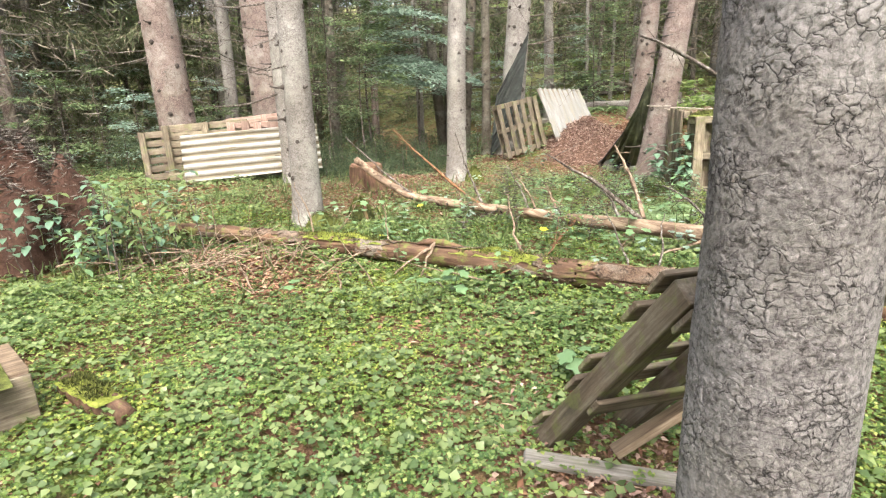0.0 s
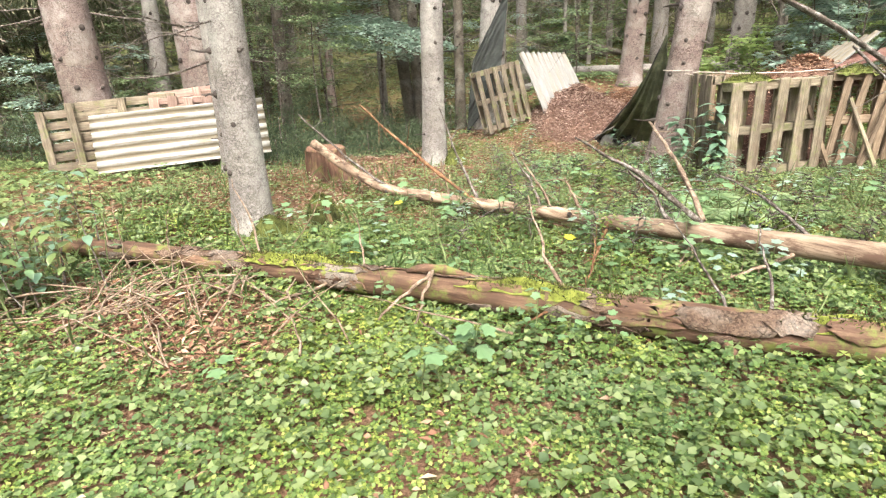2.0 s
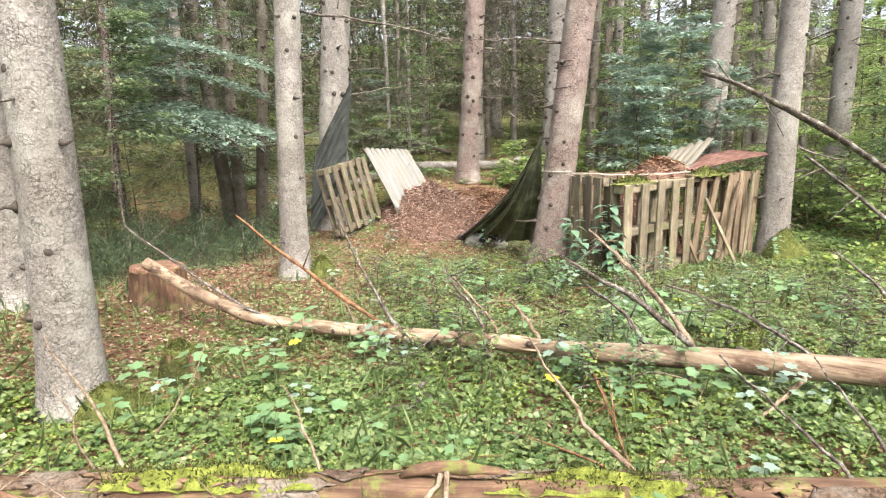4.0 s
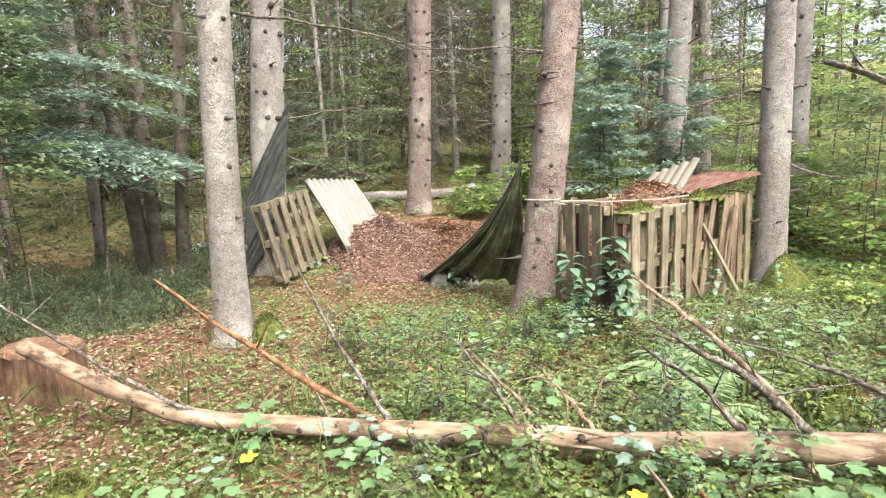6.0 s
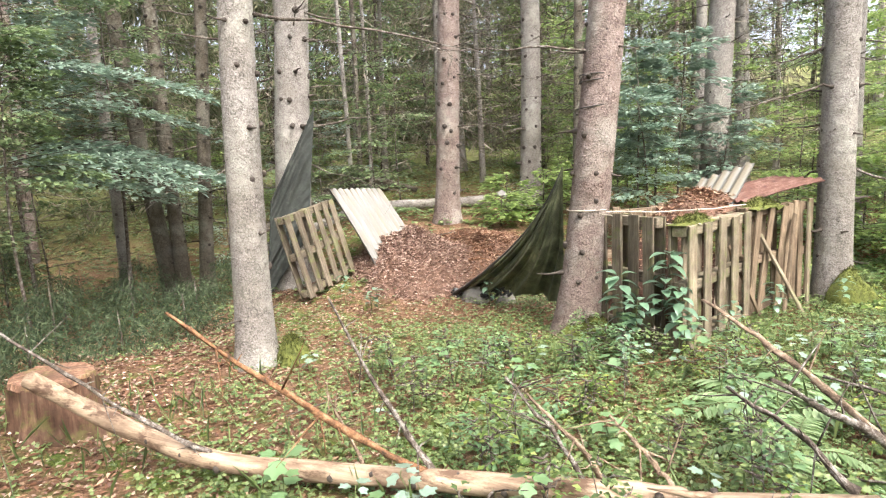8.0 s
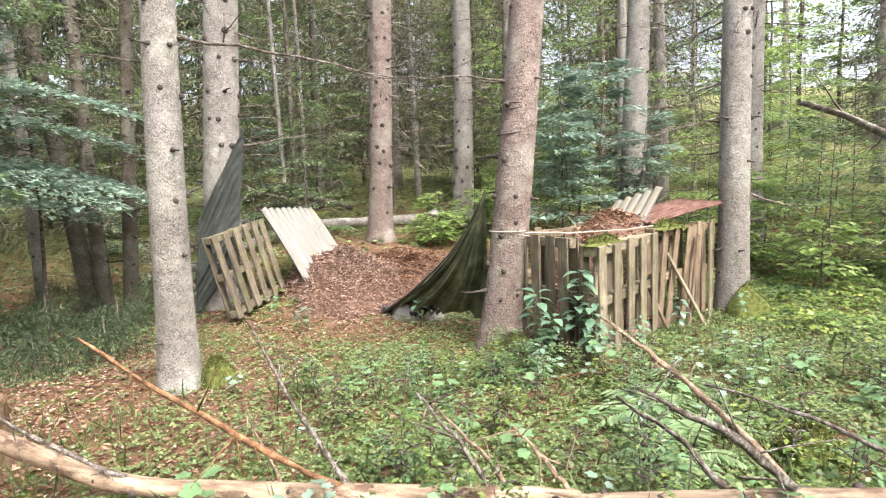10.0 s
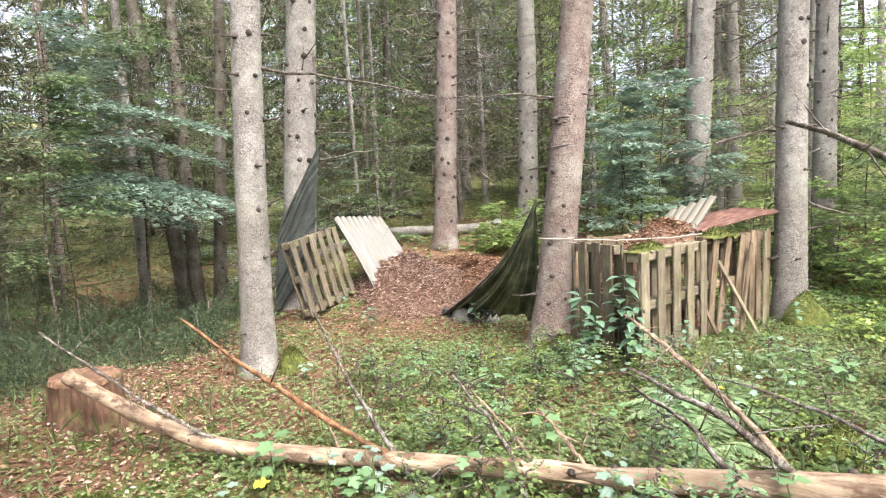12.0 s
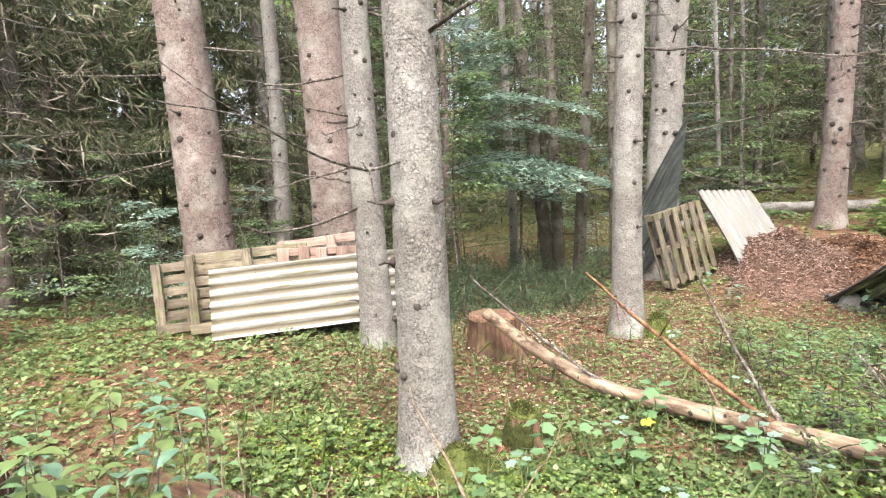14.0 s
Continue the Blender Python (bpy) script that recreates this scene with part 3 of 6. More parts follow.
for x, y, r, h, lean, bark, seed, twigs, stubs, label in TREES:
    spruce(x, y, r, h, lean, bark, seed, twigs, stubs, label)
big = spruce(0.364, 1.368, 0.178, 15, (0.0, 0.0), BARK_BIG, 13, 3, 0, "spruce with thick grey flaky bark", 7.0, 1, twig_low=2.4)


def flaky_trunk(root, r, height, top, seed):
    """The lower trunk again as real relief: overlapping scales of bark, each lifted by its own amount."""
    rr = np.random.default_rng(seed)
    nx, nz = 330, 540
    u, z = np.meshgrid(np.arange(nx) / nx, np.linspace(-0.15, top, nz), indexing="ij")
    rel = 0.003 * np.sin(7 * z + 5 * u * 6.283) + 0.0006 * rr.standard_normal(u.shape)
    for cw, ch, deep, step, edge_w in ((0.036, 0.042, 0.0030, 0.0034, 0.05), (0.018, 0.020, 0.0010, 0.0014, 0.10)):
        ncx, ncz = int(round(2 * math.pi * r / cw)), int(top / ch) + 14
        jx, jz, lift = rr.uniform(0.05, 0.95, (ncx, ncz)), rr.uniform(0.05, 0.95, (ncx, ncz)), rr.uniform(0, 1, (ncx, ncz))
        X = (u + 0.0035 * np.sin(43 * z + 60 * u) + 0.002 * np.sin(117 * z - 9 * np.sin(31 * u * 6.283))) * ncx
        Z = (z + 0.008 * np.sin(19 * u * 6.283 + 14 * z) + 0.004 * np.sin(47 * u * 6.283 - 33 * z) + 0.17) / ch
        ix, iz = np.floor(X).astype(int), np.floor(Z).astype(int)
        f1, f2, hh = np.full(X.shape, 9.0), np.full(X.shape, 9.0), np.zeros(X.shape)
        for dx in (-1, 0, 1):
            for dz in (-1, 0, 1):
                cx, cz = (ix + dx) % ncx, np.clip(iz + dz, 0, ncz - 1)
                d = np.hypot(X - (ix + dx) - jx[cx, cz], Z - (iz + dz) - jz[cx, cz])
                near = d < f1
                f2 = np.where(near, f1, np.minimum(f2, d))
                hh = np.where(near, lift[cx, cz] + 0.3 * (iz + dz + jz[cx, cz] - Z), hh)
                f1 = np.where(near, d, f1)
        rel = rel + (step * hh + deep) * np.clip((f2 - f1) / edge_w, 0, 1)
    rad = r * (1 - np.clip(z, 0, None) / (height * 1.6)) + r * 0.35 * np.exp(-np.clip(z + 0.05, 0, None) / 0.16) + 0.004 + rel
    a = u * 2 * np.pi
    v = np.stack([rad * np.cos(a), rad * np.sin(a), z], -1).reshape(-1, 3)
    i, j = np.meshgrid(np.arange(nx), np.arange(nz - 1), indexing="ij")
    p, q = (i * nz + j).ravel(), (((i + 1) % nx) * nz + j).ravel()
    return mesh_object("bark", v, np.stack([p, q, q + 1, p + 1], 1), BARK_BIG, root, "grey flaking bark scales")


flaky_trunk(big, 0.178, 15, 2.3, 5)

# dark clump of young trunks in the dip
for x, y, r, lean, s in ((-4.30, 13.7, 0.13, (-0.09, 0), 21), (-4.08, 13.6, 0.11, (-0.02, 0), 22), (-3.72, 13.5, 0.11, (0.06, 0), 23), (-2.98, 12.6, 0.10, (-0.01, 0), 24)):
    spruce(x, y, r, 12, lean, BARK_DARK, s, 6, 6, "dark slender spruce in the dip", 6.0, group="dark trunks in the dip")


# ---- pallets, sheets, tarpaulins ----
BOARD_CACHE = {}


def board(name, parent, length, width, thick, m, material, seed=0, label=""):
    """A sawn board along its x axis; alike boards share a mesh."""
    key = (round(length, 2), round(width, 3), round(thick, 3), material.name, seed % 3)
    if key not in BOARD_CACHE:
        ob = part(name, box_bm(length, width, thick, 0.004, 0.004, seed), material, parent, label)
        BOARD_CACHE[key] = ob
        ob.matrix_basis = m
        return ob
    ob = share(BOARD_CACHE[key], parent, m)
    ob.name = name
    if label:
        ob["label"] = label
    return ob


def pallet(m, length, height, slats, slat_w, material, label, group, depth=0.12, back=3, upright=True, seed=0, missing=(), skew=0.0, wild=1.2):
    """A wooden pallet stood on edge: x along it, y up, z to its face. upright: the face boards run up it."""
    r = random.Random(seed)
    root = thing("wooden_pallet", label, "pallet", group, m)
    face, rear = depth / 2, -depth / 2
    if upright:
        for i in range(slats):
            if i in missing:
                continue
            x = slat_w / 2 + (length - slat_w) * i / max(1, slats - 1)
            board("slat", root, height * r.uniform(0.97, 1.02), slat_w, 0.021, pose(x, r.uniform(-0.01, 0.01), face, 0, 0, 90 + skew + r.uniform(-wild, wild)), material, i + seed)
        for k in range(3):
            y = 0.06 + (height - 0.12) * k / 2
            board("stringer", root, length, 0.085, depth - 0.045, pose(0, y, 0), material, k + seed)
        for i in range(back):
            x = slat_w / 2 + (length - slat_w) * i / max(1, back - 1)
            board("slat", root, height * 0.99, slat_w, 0.021, pose(x, 0, rear, 0, 0, 90), material, i + seed + 1)
    else:
        for i in range(slats):
            if i in missing:
                continue
            y = slat_w / 2 + (height - slat_w) * i / max(1, slats - 1)
            board("slat", root, length * r.uniform(0.98, 1.01), slat_w, 0.021, pose(0, y, rear, 0, 0, r.uniform(-0.8, 0.8)), material, i + seed)
        for k in range(3):
            x = 0.05 + (length - 0.1) * k / 2
            for j in range(3):
                y = 0.045 + (height - 0.09) * j / 2
                board("block", root, 0.10, 0.09, depth - 0.065, pose(x - 0.05, y, 0), material, k + j)
            board("stringer", root, height, 0.095, 0.021, pose(x, 0, face - 0.022, 0, 0, 90), material, k + seed)
        for k in range(back):
            y = 0.05 + (height - 0.1) * k / max(1, back - 1)
            board("slat", root, length, slat_w, 0.021, pose(0, y, face, 0, 0, 0), material, k + seed + 2)
    return root


def corrugated(m, length, width, material, label, waves=8, amp=0.016, bow=0.0, seed=0, thick=0.006, group="corrugated sheets"):
    """A corrugated sheet: x along the waves, y across them, a little bowed and chipped at its ends."""
    r = np.random.default_rng(seed)
    nx, ny = 14, waves * 8 + 1
    v = []
    for i in range(nx):
        for j in range(ny):
            u, w = i / (nx - 1), j / (ny - 1)
            chip = (r.uniform(-0.008, 0.008)) if i in (0, nx - 1) else 0
            v.append((u * length + chip, w * width, amp * math.cos(2 * math.pi * waves * w) + bow * 4 * u * (1 - u)))
    v = np.array(v)
    lo = v - np.array([0, 0, thick])
    i, j = np.meshgrid(np.arange(nx - 1), np.arange(ny - 1), indexing="ij")
    a = (i * ny + j).ravel()
    top = np.stack([a, a + ny, a + ny + 1, a + 1], 1)
    n = len(v)
    bot = top[:, ::-1] + n
    rim = []
    for i in range(nx - 1):
        for j in (0, ny - 1):
            p, q = i * ny + j, (i + 1) * ny + j
            rim.append((p, q, q + n, p + n))
    for j in range(ny - 1):
        for i in (0, nx - 1):
            p, q = i * ny + j, i * ny + j + 1
            rim.append((p, q, q + n, p + n))
    ob = mesh_object("corrugated_sheet", np.concatenate([v, lo]), np.concatenate([top, bot, np.array(rim)]), material, None, "", True)
    ob.matrix_basis = m
    return tagged(ob, label, "corrugated sheet", group)


def cloth(corners, n, folds, material, label, name="tarpaulin", seed=0, belly=0.0, fold_dir=0, hem=0.014):
    """A hung sheet of cloth between four corners, with folds that fan out and a sag; 5 mm thick."""
    a, b, c, d = [np.array(p, float) for p in corners]
    u, w = np.meshgrid(np.linspace(0, 1, n), np.linspace(0, 1, n), indexing="ij")
    U3, W3 = u[..., None], w[..., None]
    p = (1 - U3) * (1 - W3) * a + U3 * (1 - W3) * b + U3 * W3 * c + (1 - U3) * W3 * d
    nor = np.cross(b - a, d - a)
    nor /= np.linalg.norm(nor)
    k = w if fold_dir else u
    o = u if fold_dir else w
    h = folds[1] * np.sin(2 * np.pi * (folds[0] * k + 0.35 * np.sin(3 * o + seed))) * (0.35 + 0.65 * np.sin(np.pi * np.clip(o, 0.05, 0.95)))
    h = h * (0.55 + 0.45 * np.sin(2.1 * k * 6.283 + 4 * o + seed))
    h = h + 0.45 * folds[1] * np.sin(2 * np.pi * (2.37 * folds[0] * (k + 0.05 * np.sin(5 * o)) + 0.6 * o + seed)) * np.sin(5.3 * k + 2 * seed) ** 2
    h = h + 0.2 * folds[1] * np.sin(2 * np.pi * (5.7 * folds[0] * k + 1.4 * o)) * np.sin(9 * o + 3 * k) ** 2 + 0.25 * folds[1] * np.sin(23 * o + 9 * k) * np.sin(7 * k + 3 * o)
    h = h + belly * 4 * u * (1 - u) * w
    p = p + h[..., None] * nor
    i, j = np.meshgrid(np.arange(n - 1), np.arange(n - 1), indexing="ij")
    q = (i * n + j).ravel()
    f = np.stack([q, q + n, q + n + 1, q + 1], 1)
    v = p.reshape(-1, 3)
    root = thing(name, label, "tarpaulin")
    ob = mesh_object("sheet", v, f, material, root, "", True)
    sol = ob.modifiers.new("thickness", "SOLIDIFY")
    sol.thickness = 0.005
    for row, r0, r1 in ((p[:, 0], 0.008, hem), (p[-1, :], hem, 0.012)):
        rod("hem", row + nor * 0.004, np.linspace(r0, r1, n), material, root, 8, 0.15, seed, "rolled dark hem")
    for q_, up in ((p[0, 0], 1), (p[-1, 0], 0)):
        bm = bmesh.new()
        bmesh.ops.create_cone(bm, cap_ends=True, segments=12, radius1=0.018, radius2=0.016, depth=0.006)
        part("eyelet", bm, WIRE, root, "dark metal eyelet").matrix_basis = Matrix.Translation(q_ + nor * 0.012) @ Vector(nor).to_track_quat("Z", "Y").to_matrix().to_4x4()
    return root


# pen of old pallets beside the red-brown spruce
PEN = "pallets of the pen"
def up_frame(o, to, lean=(0, 0, 1)):
    d = Vector((to[0] - o[0], to[1] - o[1], 0))
    return frame_of((o[0], o[1], o[2]), d, lean)


pallet(up_frame((0.74, 7.93, 0.02), (1.90, 8.62)), 1.28, 1.02, 5, 0.13, PALLET_PALE, "weathered pallet stood upright with mossy top edge", PEN, 0.16, 6, True, 1, (), 0.0, 1.0)
pallet(up_frame((0.50, 8.95, 0.05), (0.70, 8.05)), 0.86, 1.05, 5, 0.115, PALLET, "weathered pallet forming the pen's side", PEN, 0.12, 3, True, 2)
pallet(up_frame((1.93, 8.66, 0.02), (2.93, 8.98), (0.10, 0.05, 1)), 1.05, 1.05, 8, 0.085, PALLET_BROWN, "collapsing brown pallet with leaning slats", PEN, 0.12, 6, True, 3, (2,), -6, 7.0)
pallet(up_frame((0.60, 9.45, 0.1), (1.75, 9.75)), 1.2, 0.95, 6, 0.10, PALLET_BROWN, "dark weathered pallet at the back of the pen", PEN, 0.12, 3, True, 4)
for k, (a, b, w, lbl) in enumerate((((2.02, 8.50, 0.0), (1.72, 8.60, 0.72), 0.05, "loose board leaning on the pen"), ((2.45, 8.45, 0.0), (2.17, 8.72, 0.78), 0.045, "narrow pale lath leaning on the pen"), ((2.28, 8.52, 0.0), (2.62, 8.78, 0.95), 0.055, "loose brown board leaning on the pen"), ((2.62, 8.60, 0.0), (2.86, 8.86, 1.05), 0.05, "loose brown board leaning on the pen"))):
    d = Vector(b) - Vector(a)
    ob = part("loose_board", box_bm(d.length, w, 0.022, 0.003, 0.003, k), (PALLET_BROWN, PALLET_PALE)[k % 2])
    ob.matrix_basis = frame_of(a, d, (0.9, 0.4, 0))
    tagged(ob, lbl, "board", "loose boards")


def fuzz(points, count, parent, seed):
    """Short tufts that stand out of a moss cushion."""
    r = np.random.default_rng(seed + 5)
    b = points[r.integers(0, len(points), count)] + r.normal(0, 0.008, (count, 3))
    al = r.normal(0, 0.6, (count, 3)) + np.array([0, 0, 0.8])
    v, f = leaf_arrays(b, al, rand_dirs(count, 0.6, r), r.uniform(0.012, 0.035, count), r.uniform(0.004, 0.010, count), 0.1)
    return tagged(mesh_object("moss_fuzz", v, f, MOSSLEAF, parent), kind="stuff")


def slab(name, m, sx, sy, amp, material, label, category, seed=0, thick=0.05, n=20):
    """A low lumpy cushion, such as moss on a ledge."""
    r = np.random.default_rng(seed)
    ph = r.uniform(0, 6, 4)
    u, w = np.meshgrid(np.linspace(0, 1, n), np.linspace(0, 1, n), indexing="ij")
    ragged = 1 + 0.35 * np.sin(5 * u * sx / sy + ph[0]) + 0.25 * np.sin(11 * u * sx / sy + ph[1])
    dome = (np.clip(1 - (2 * u - 1) ** 2, 0, 1) * np.clip(1 - ((2 * w - 1) / np.clip(ragged, 0.35, 1)) ** 2, -0.4, 1))
    h = dome * thick * (1 + amp * np.sin(9 * u + ph[0]) * np.sin(7 * w + ph[1]) + amp * 0.6 * np.sin(21 * u + ph[2]) * np.sin(17 * w + ph[3]))
    v = np.stack([u * sx, (w - 0.5) * sy, h], -1).reshape(-1, 3)
    i, j = np.meshgrid(np.arange(n - 1), np.arange(n - 1), indexing="ij")
    q = (i * n + j).ravel()
    ob = mesh_object(name, v, np.stack([q, q + n, q + n + 1, q + 1], 1), material, None, "", True)
    ob.matrix_basis = m
    if category == "moss":
        fuzz(v[h.ravel() > 0.2 * thick], 1200, ob, seed)
    return tagged(ob, label, category)


slab("moss_cushion", up_frame((0.70, 7.93, 1.03), (1.90, 8.62), (-0.5, 0.85, 0)), 0.6, 0.17, 0.5, MOSS, "green moss along a pallet's top edge", "moss", 1)
slab("moss_cushion", up_frame((1.95, 8.70, 1.04), (2.9, 9.0), (-0.3, 0.95, 0)), 0.55, 0.22, 0.5, MOSS, "green moss on the broken pallet's top", "moss", 2, 0.07)


# brown litter heaps
def mound(name, cx, cy, rx, ry, h, label, category, seed, material=LITTER, base=None, n=46, lumps=0.16, rot=0.0, power=1.3):
    """A heap that rests on the floor, lumpy and uneven."""
    r = np.random.default_rng(seed)
    ph = r.uniform(0, 6.28, 8)
    rad, ang = np.meshgrid(np.linspace(0, 1, n), np.linspace(0, 2 * np.pi, n, endpoint=False), indexing="ij")
    edge = 1 + 0.12 * np.sin(3 * ang + ph[0]) + 0.08 * np.sin(5 * ang + ph[1]) + 0.05 * np.sin(9 * ang + ph[2])
    lx, ly = rx * rad * edge * np.cos(ang), ry * rad * edge * np.sin(ang)
    x, y = cx + lx * math.cos(rot) - ly * math.sin(rot), cy + lx * math.sin(rot) + ly * math.cos(rot)
    prof = (1 - rad**2) ** power
    z = h * prof * (1 + lumps * np.sin(7 * x + ph[3]) * np.sin(8 * y + ph[4]) + lumps * 0.6 * np.sin(17 * x + ph[5]) * np.sin(19 * y + ph[6]))
    g = ground_z(x, y) if base is None else base
    v = np.stack([x, y, g + z - 0.03 * rad**4], -1).reshape(-1, 3)
    i, j = np.meshgrid(np.arange(n - 1), np.arange(n), indexing="ij")
    a = (i * n + j).ravel()
    b = (i * n + (j + 1) % n).ravel()
    ob = mesh_object(name, v, np.stack([a, a + n, b + n, b], 1), material, None, "", True)
    tagged(ob, label, category)
    if category == "moss":
        fuzz(v, 1500, ob, seed)
    return v


def litter_on(points, count, name, label, size=(0.03, 0.09), seed=0, material=NEEDLES, lift=0.01):
    """Loose needles and leaves scattered over the vertices of a heap."""
    r = np.random.default_rng(seed)
    b = points[r.integers(0, len(points), count)] + r.normal(0, 0.025, (count, 3)) * np.array([1, 1, 0.3]) + np.array([0, 0, lift])
    v, f = leaf_arrays(b, rand_dirs(count, 0.35, r), rand_dirs(count, 1.5, r), r.uniform(*size, count), r.uniform(0.006, 0.018, count), 0.2)
    ob = mesh_object(name, v, f, material)
    return tagged(ob, label, "leaf litter", kind="stuff")


hp = mound("compost_mound", -0.72, 11.42, 0.95, 0.85, 0.50, "heap of red-brown needles and dead leaves", "litter heap", 3)
litter_on(hp, 30000, "heap_litter", "loose red-brown leaves on the heap", (0.02, 0.07), 4, LEAFDRY)
hp = mound("compost_mound", 0.18, 11.70, 1.0, 0.85, 0.33, "low heap of brown litter and sticks", "litter heap", 5)
litter_on(hp, 18000, "heap_litter", "loose brown leaves and sticks on the low heap", (0.02, 0.10), 6, NEEDLES)
hp = mound("compost_mound", 1.85, 9.15, 0.55, 0.45, 0.26, "dark brown leaf litter filling the pen", "litter heap", 8, base=0.93)
litter_on(hp, 2500, "pen_litter", "dark brown leaves on top of the pen", seed=9)
pen_fill = mound("pen_filling", 1.5, 9.05, 0.85, 0.5, 0.95, "dark heap of rotting leaves inside the pen", "litter heap", 10, SOIL, rot=0.4)
litter_on(pen_fill, 2500, "pen_litter", "rotting leaves and sticks inside the pen", seed=12)

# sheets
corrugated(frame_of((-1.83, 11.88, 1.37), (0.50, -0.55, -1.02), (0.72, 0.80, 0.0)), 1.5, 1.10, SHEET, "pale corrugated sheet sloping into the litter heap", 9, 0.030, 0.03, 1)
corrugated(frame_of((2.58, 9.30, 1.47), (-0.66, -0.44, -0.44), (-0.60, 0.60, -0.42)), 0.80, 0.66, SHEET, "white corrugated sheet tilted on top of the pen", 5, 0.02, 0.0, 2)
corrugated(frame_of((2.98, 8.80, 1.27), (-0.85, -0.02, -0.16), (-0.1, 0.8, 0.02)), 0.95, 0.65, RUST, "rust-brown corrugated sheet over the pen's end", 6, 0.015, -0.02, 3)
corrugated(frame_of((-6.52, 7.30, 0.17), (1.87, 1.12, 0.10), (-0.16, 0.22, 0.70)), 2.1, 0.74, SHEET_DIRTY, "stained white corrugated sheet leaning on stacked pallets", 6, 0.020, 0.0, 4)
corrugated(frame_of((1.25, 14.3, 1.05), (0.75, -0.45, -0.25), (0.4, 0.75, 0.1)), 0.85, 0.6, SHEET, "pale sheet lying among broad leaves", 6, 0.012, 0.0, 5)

# leaning pallet by the heap
pallet(frame_of((-2.20, 10.85, 0.12), (0.62, 0.95, 0.14), (-0.17, 0.10, 1.0)), 1.10, 1.02, 6, 0.10, PALLET, "grey-brown pallet leaning on its edge by the heap", "pallets by the heap", 0.13, 3, True, 7)

# pallets stacked under the stout spruces
STK = "pallets stacked under the spruces"
pallet(frame_of((-7.02, 7.56, 0.16), (1.25, 0.75, 0.06), (-0.05, 0.07, 1.0)), 1.30, 0.86, 7, 0.105, PALLET_PALE, "pale yellowish pallet stood on its long edge", STK, 0.14, 1, False, 11)
pallet(frame_of((-6.25, 8.22, 0.16), (1.1, 0.70, 0.10), (-0.05, 0.07, 1.0)), 1.20, 0.92, 6, 0.10, PALLET_PINK, "reddish weathered pallet stood on its long edge", STK, 0.14, 1, False, 12, (3,))
pallet(frame_of((-6.16, 7.98, 0.18), (1.1, 0.66, -0.02), (-0.05, 0.07, 1.0)), 1.15, 0.86, 6, 0.12, PALLET_PINK, "pinkish pallet leaning in front of the stack", STK, 0.12, 3, True, 13)
pallet(frame_of((-7.45, 7.50, 0.14), (0.9, 0.65, 0.06), (-0.10, 0.10, 1.0)), 1.0, 0.78, 6, 0.10, PALLET, "mossy greenish pallet behind the stack", STK, 0.12, 1, False, 14)

# tarpaulins
def fan_cloth(peak, low, foot, knee, n, material, label, seed=0):
    """A tarpaulin tied at a peak: its free edge sweeps down to low, the other side falls to foot; folds fan from the knot."""
    peak, low, foot, knee = (np.array(q, float) for q in (peak, low, foot, knee))
    sv, w = np.meshgrid(np.linspace(0, 1, n), np.linspace(0, 1, n), indexing="ij")
    S3, W3 = sv[..., None], w[..., None]
    free = (1 - S3) ** 2 * peak + 2 * S3 * (1 - S3) * knee + S3**2 * low
    side = peak + (foot - peak) * S3
    p = free * (1 - W3) + side * W3
    # the lower hem is lifted between its ends
    p[..., 2] += 0.07 * sv**3 * np.sin(np.pi * w) ** 1.2
    nor = np.cross(low - peak, foot - peak)
    nor /= np.linalg.norm(nor)
    ww = w + 0.03 * np.sin(7 * sv + seed)
    h = 0.050 * np.sin(2 * np.pi * 3.2 * ww + 0.8 * sv) + 0.024 * np.sin(2 * np.pi * 7.7 * ww + 2 * sv) + 0.010 * np.sin(2 * np.pi * 15 * ww - 3 * sv)
    h = h * sv**0.8 + 0.010 * np.sin(19 * sv + 8 * w) * np.sin(13 * w + 4 * sv) + 0.10 * np.sin(np.pi * sv) * np.sin(np.pi * w)
    p = p + h[..., None] * nor
    i, j = np.meshgrid(np.arange(n - 1), np.arange(n - 1), indexing="ij")
    q = (i * n + j).ravel()
    root = thing("tarpaulin", label, "tarpaulin")
    ob = mesh_object("sheet", p.reshape(-1, 3), np.stack([q, q + n, q + n + 1, q + 1], 1), material, root, "", True)
    ob.modifiers.new("thickness", "SOLIDIFY").thickness = 0.005
    rod("hem", p[:, 0], np.linspace(0.006, 0.022, n), TARP_BLACK, root, 8, 0.2, seed, "rolled black hem")
    half = p[-1, : n // 2]
    for k, (lift, rad) in enumerate(((0.0, 0.05), (0.04, 0.03), (-0.03, 0.035))):
        rod("hem", half + np.array([0.02 * k, -0.05 * k, lift]) + 0.02 * np.sin(np.arange(n // 2) * (0.9 + 0.3 * k))[:, None], np.linspace(rad, rad * 0.4, n // 2) * (1 + 0.3 * np.sin(np.arange(n // 2) * 1.7)), TARP_BLACK, root, 9, 0.35, seed + k, "crumpled black plastic edge")
    return root


fan_cloth((0.24, 8.98, 1.52), (-0.46, 10.66, 0.06), (0.46, 9.45, 0.12), (0.03, 9.15, 0.80), 80, TARP, "dark green tarpaulin draped from a spruce to the ground", 1)
cloth([(-1.93, 11.70, 2.40), (-2.55, 11.66, 1.25), (-2.68, 11.62, 0.02), (-2.12, 11.62, 0.80)], 48, (4.0, 0.03), TARP_GREY, "grey tarpaulin bunched and tied against a spruce", seed=2, fold_dir=1)
mound("stone", -0.25, 10.35, 0.17, 0.14, 0.17, "rounded mossy stone at the tarpaulin's hem", "stone", 51, STONE, lumps=0.2, power=0.5, n=24)
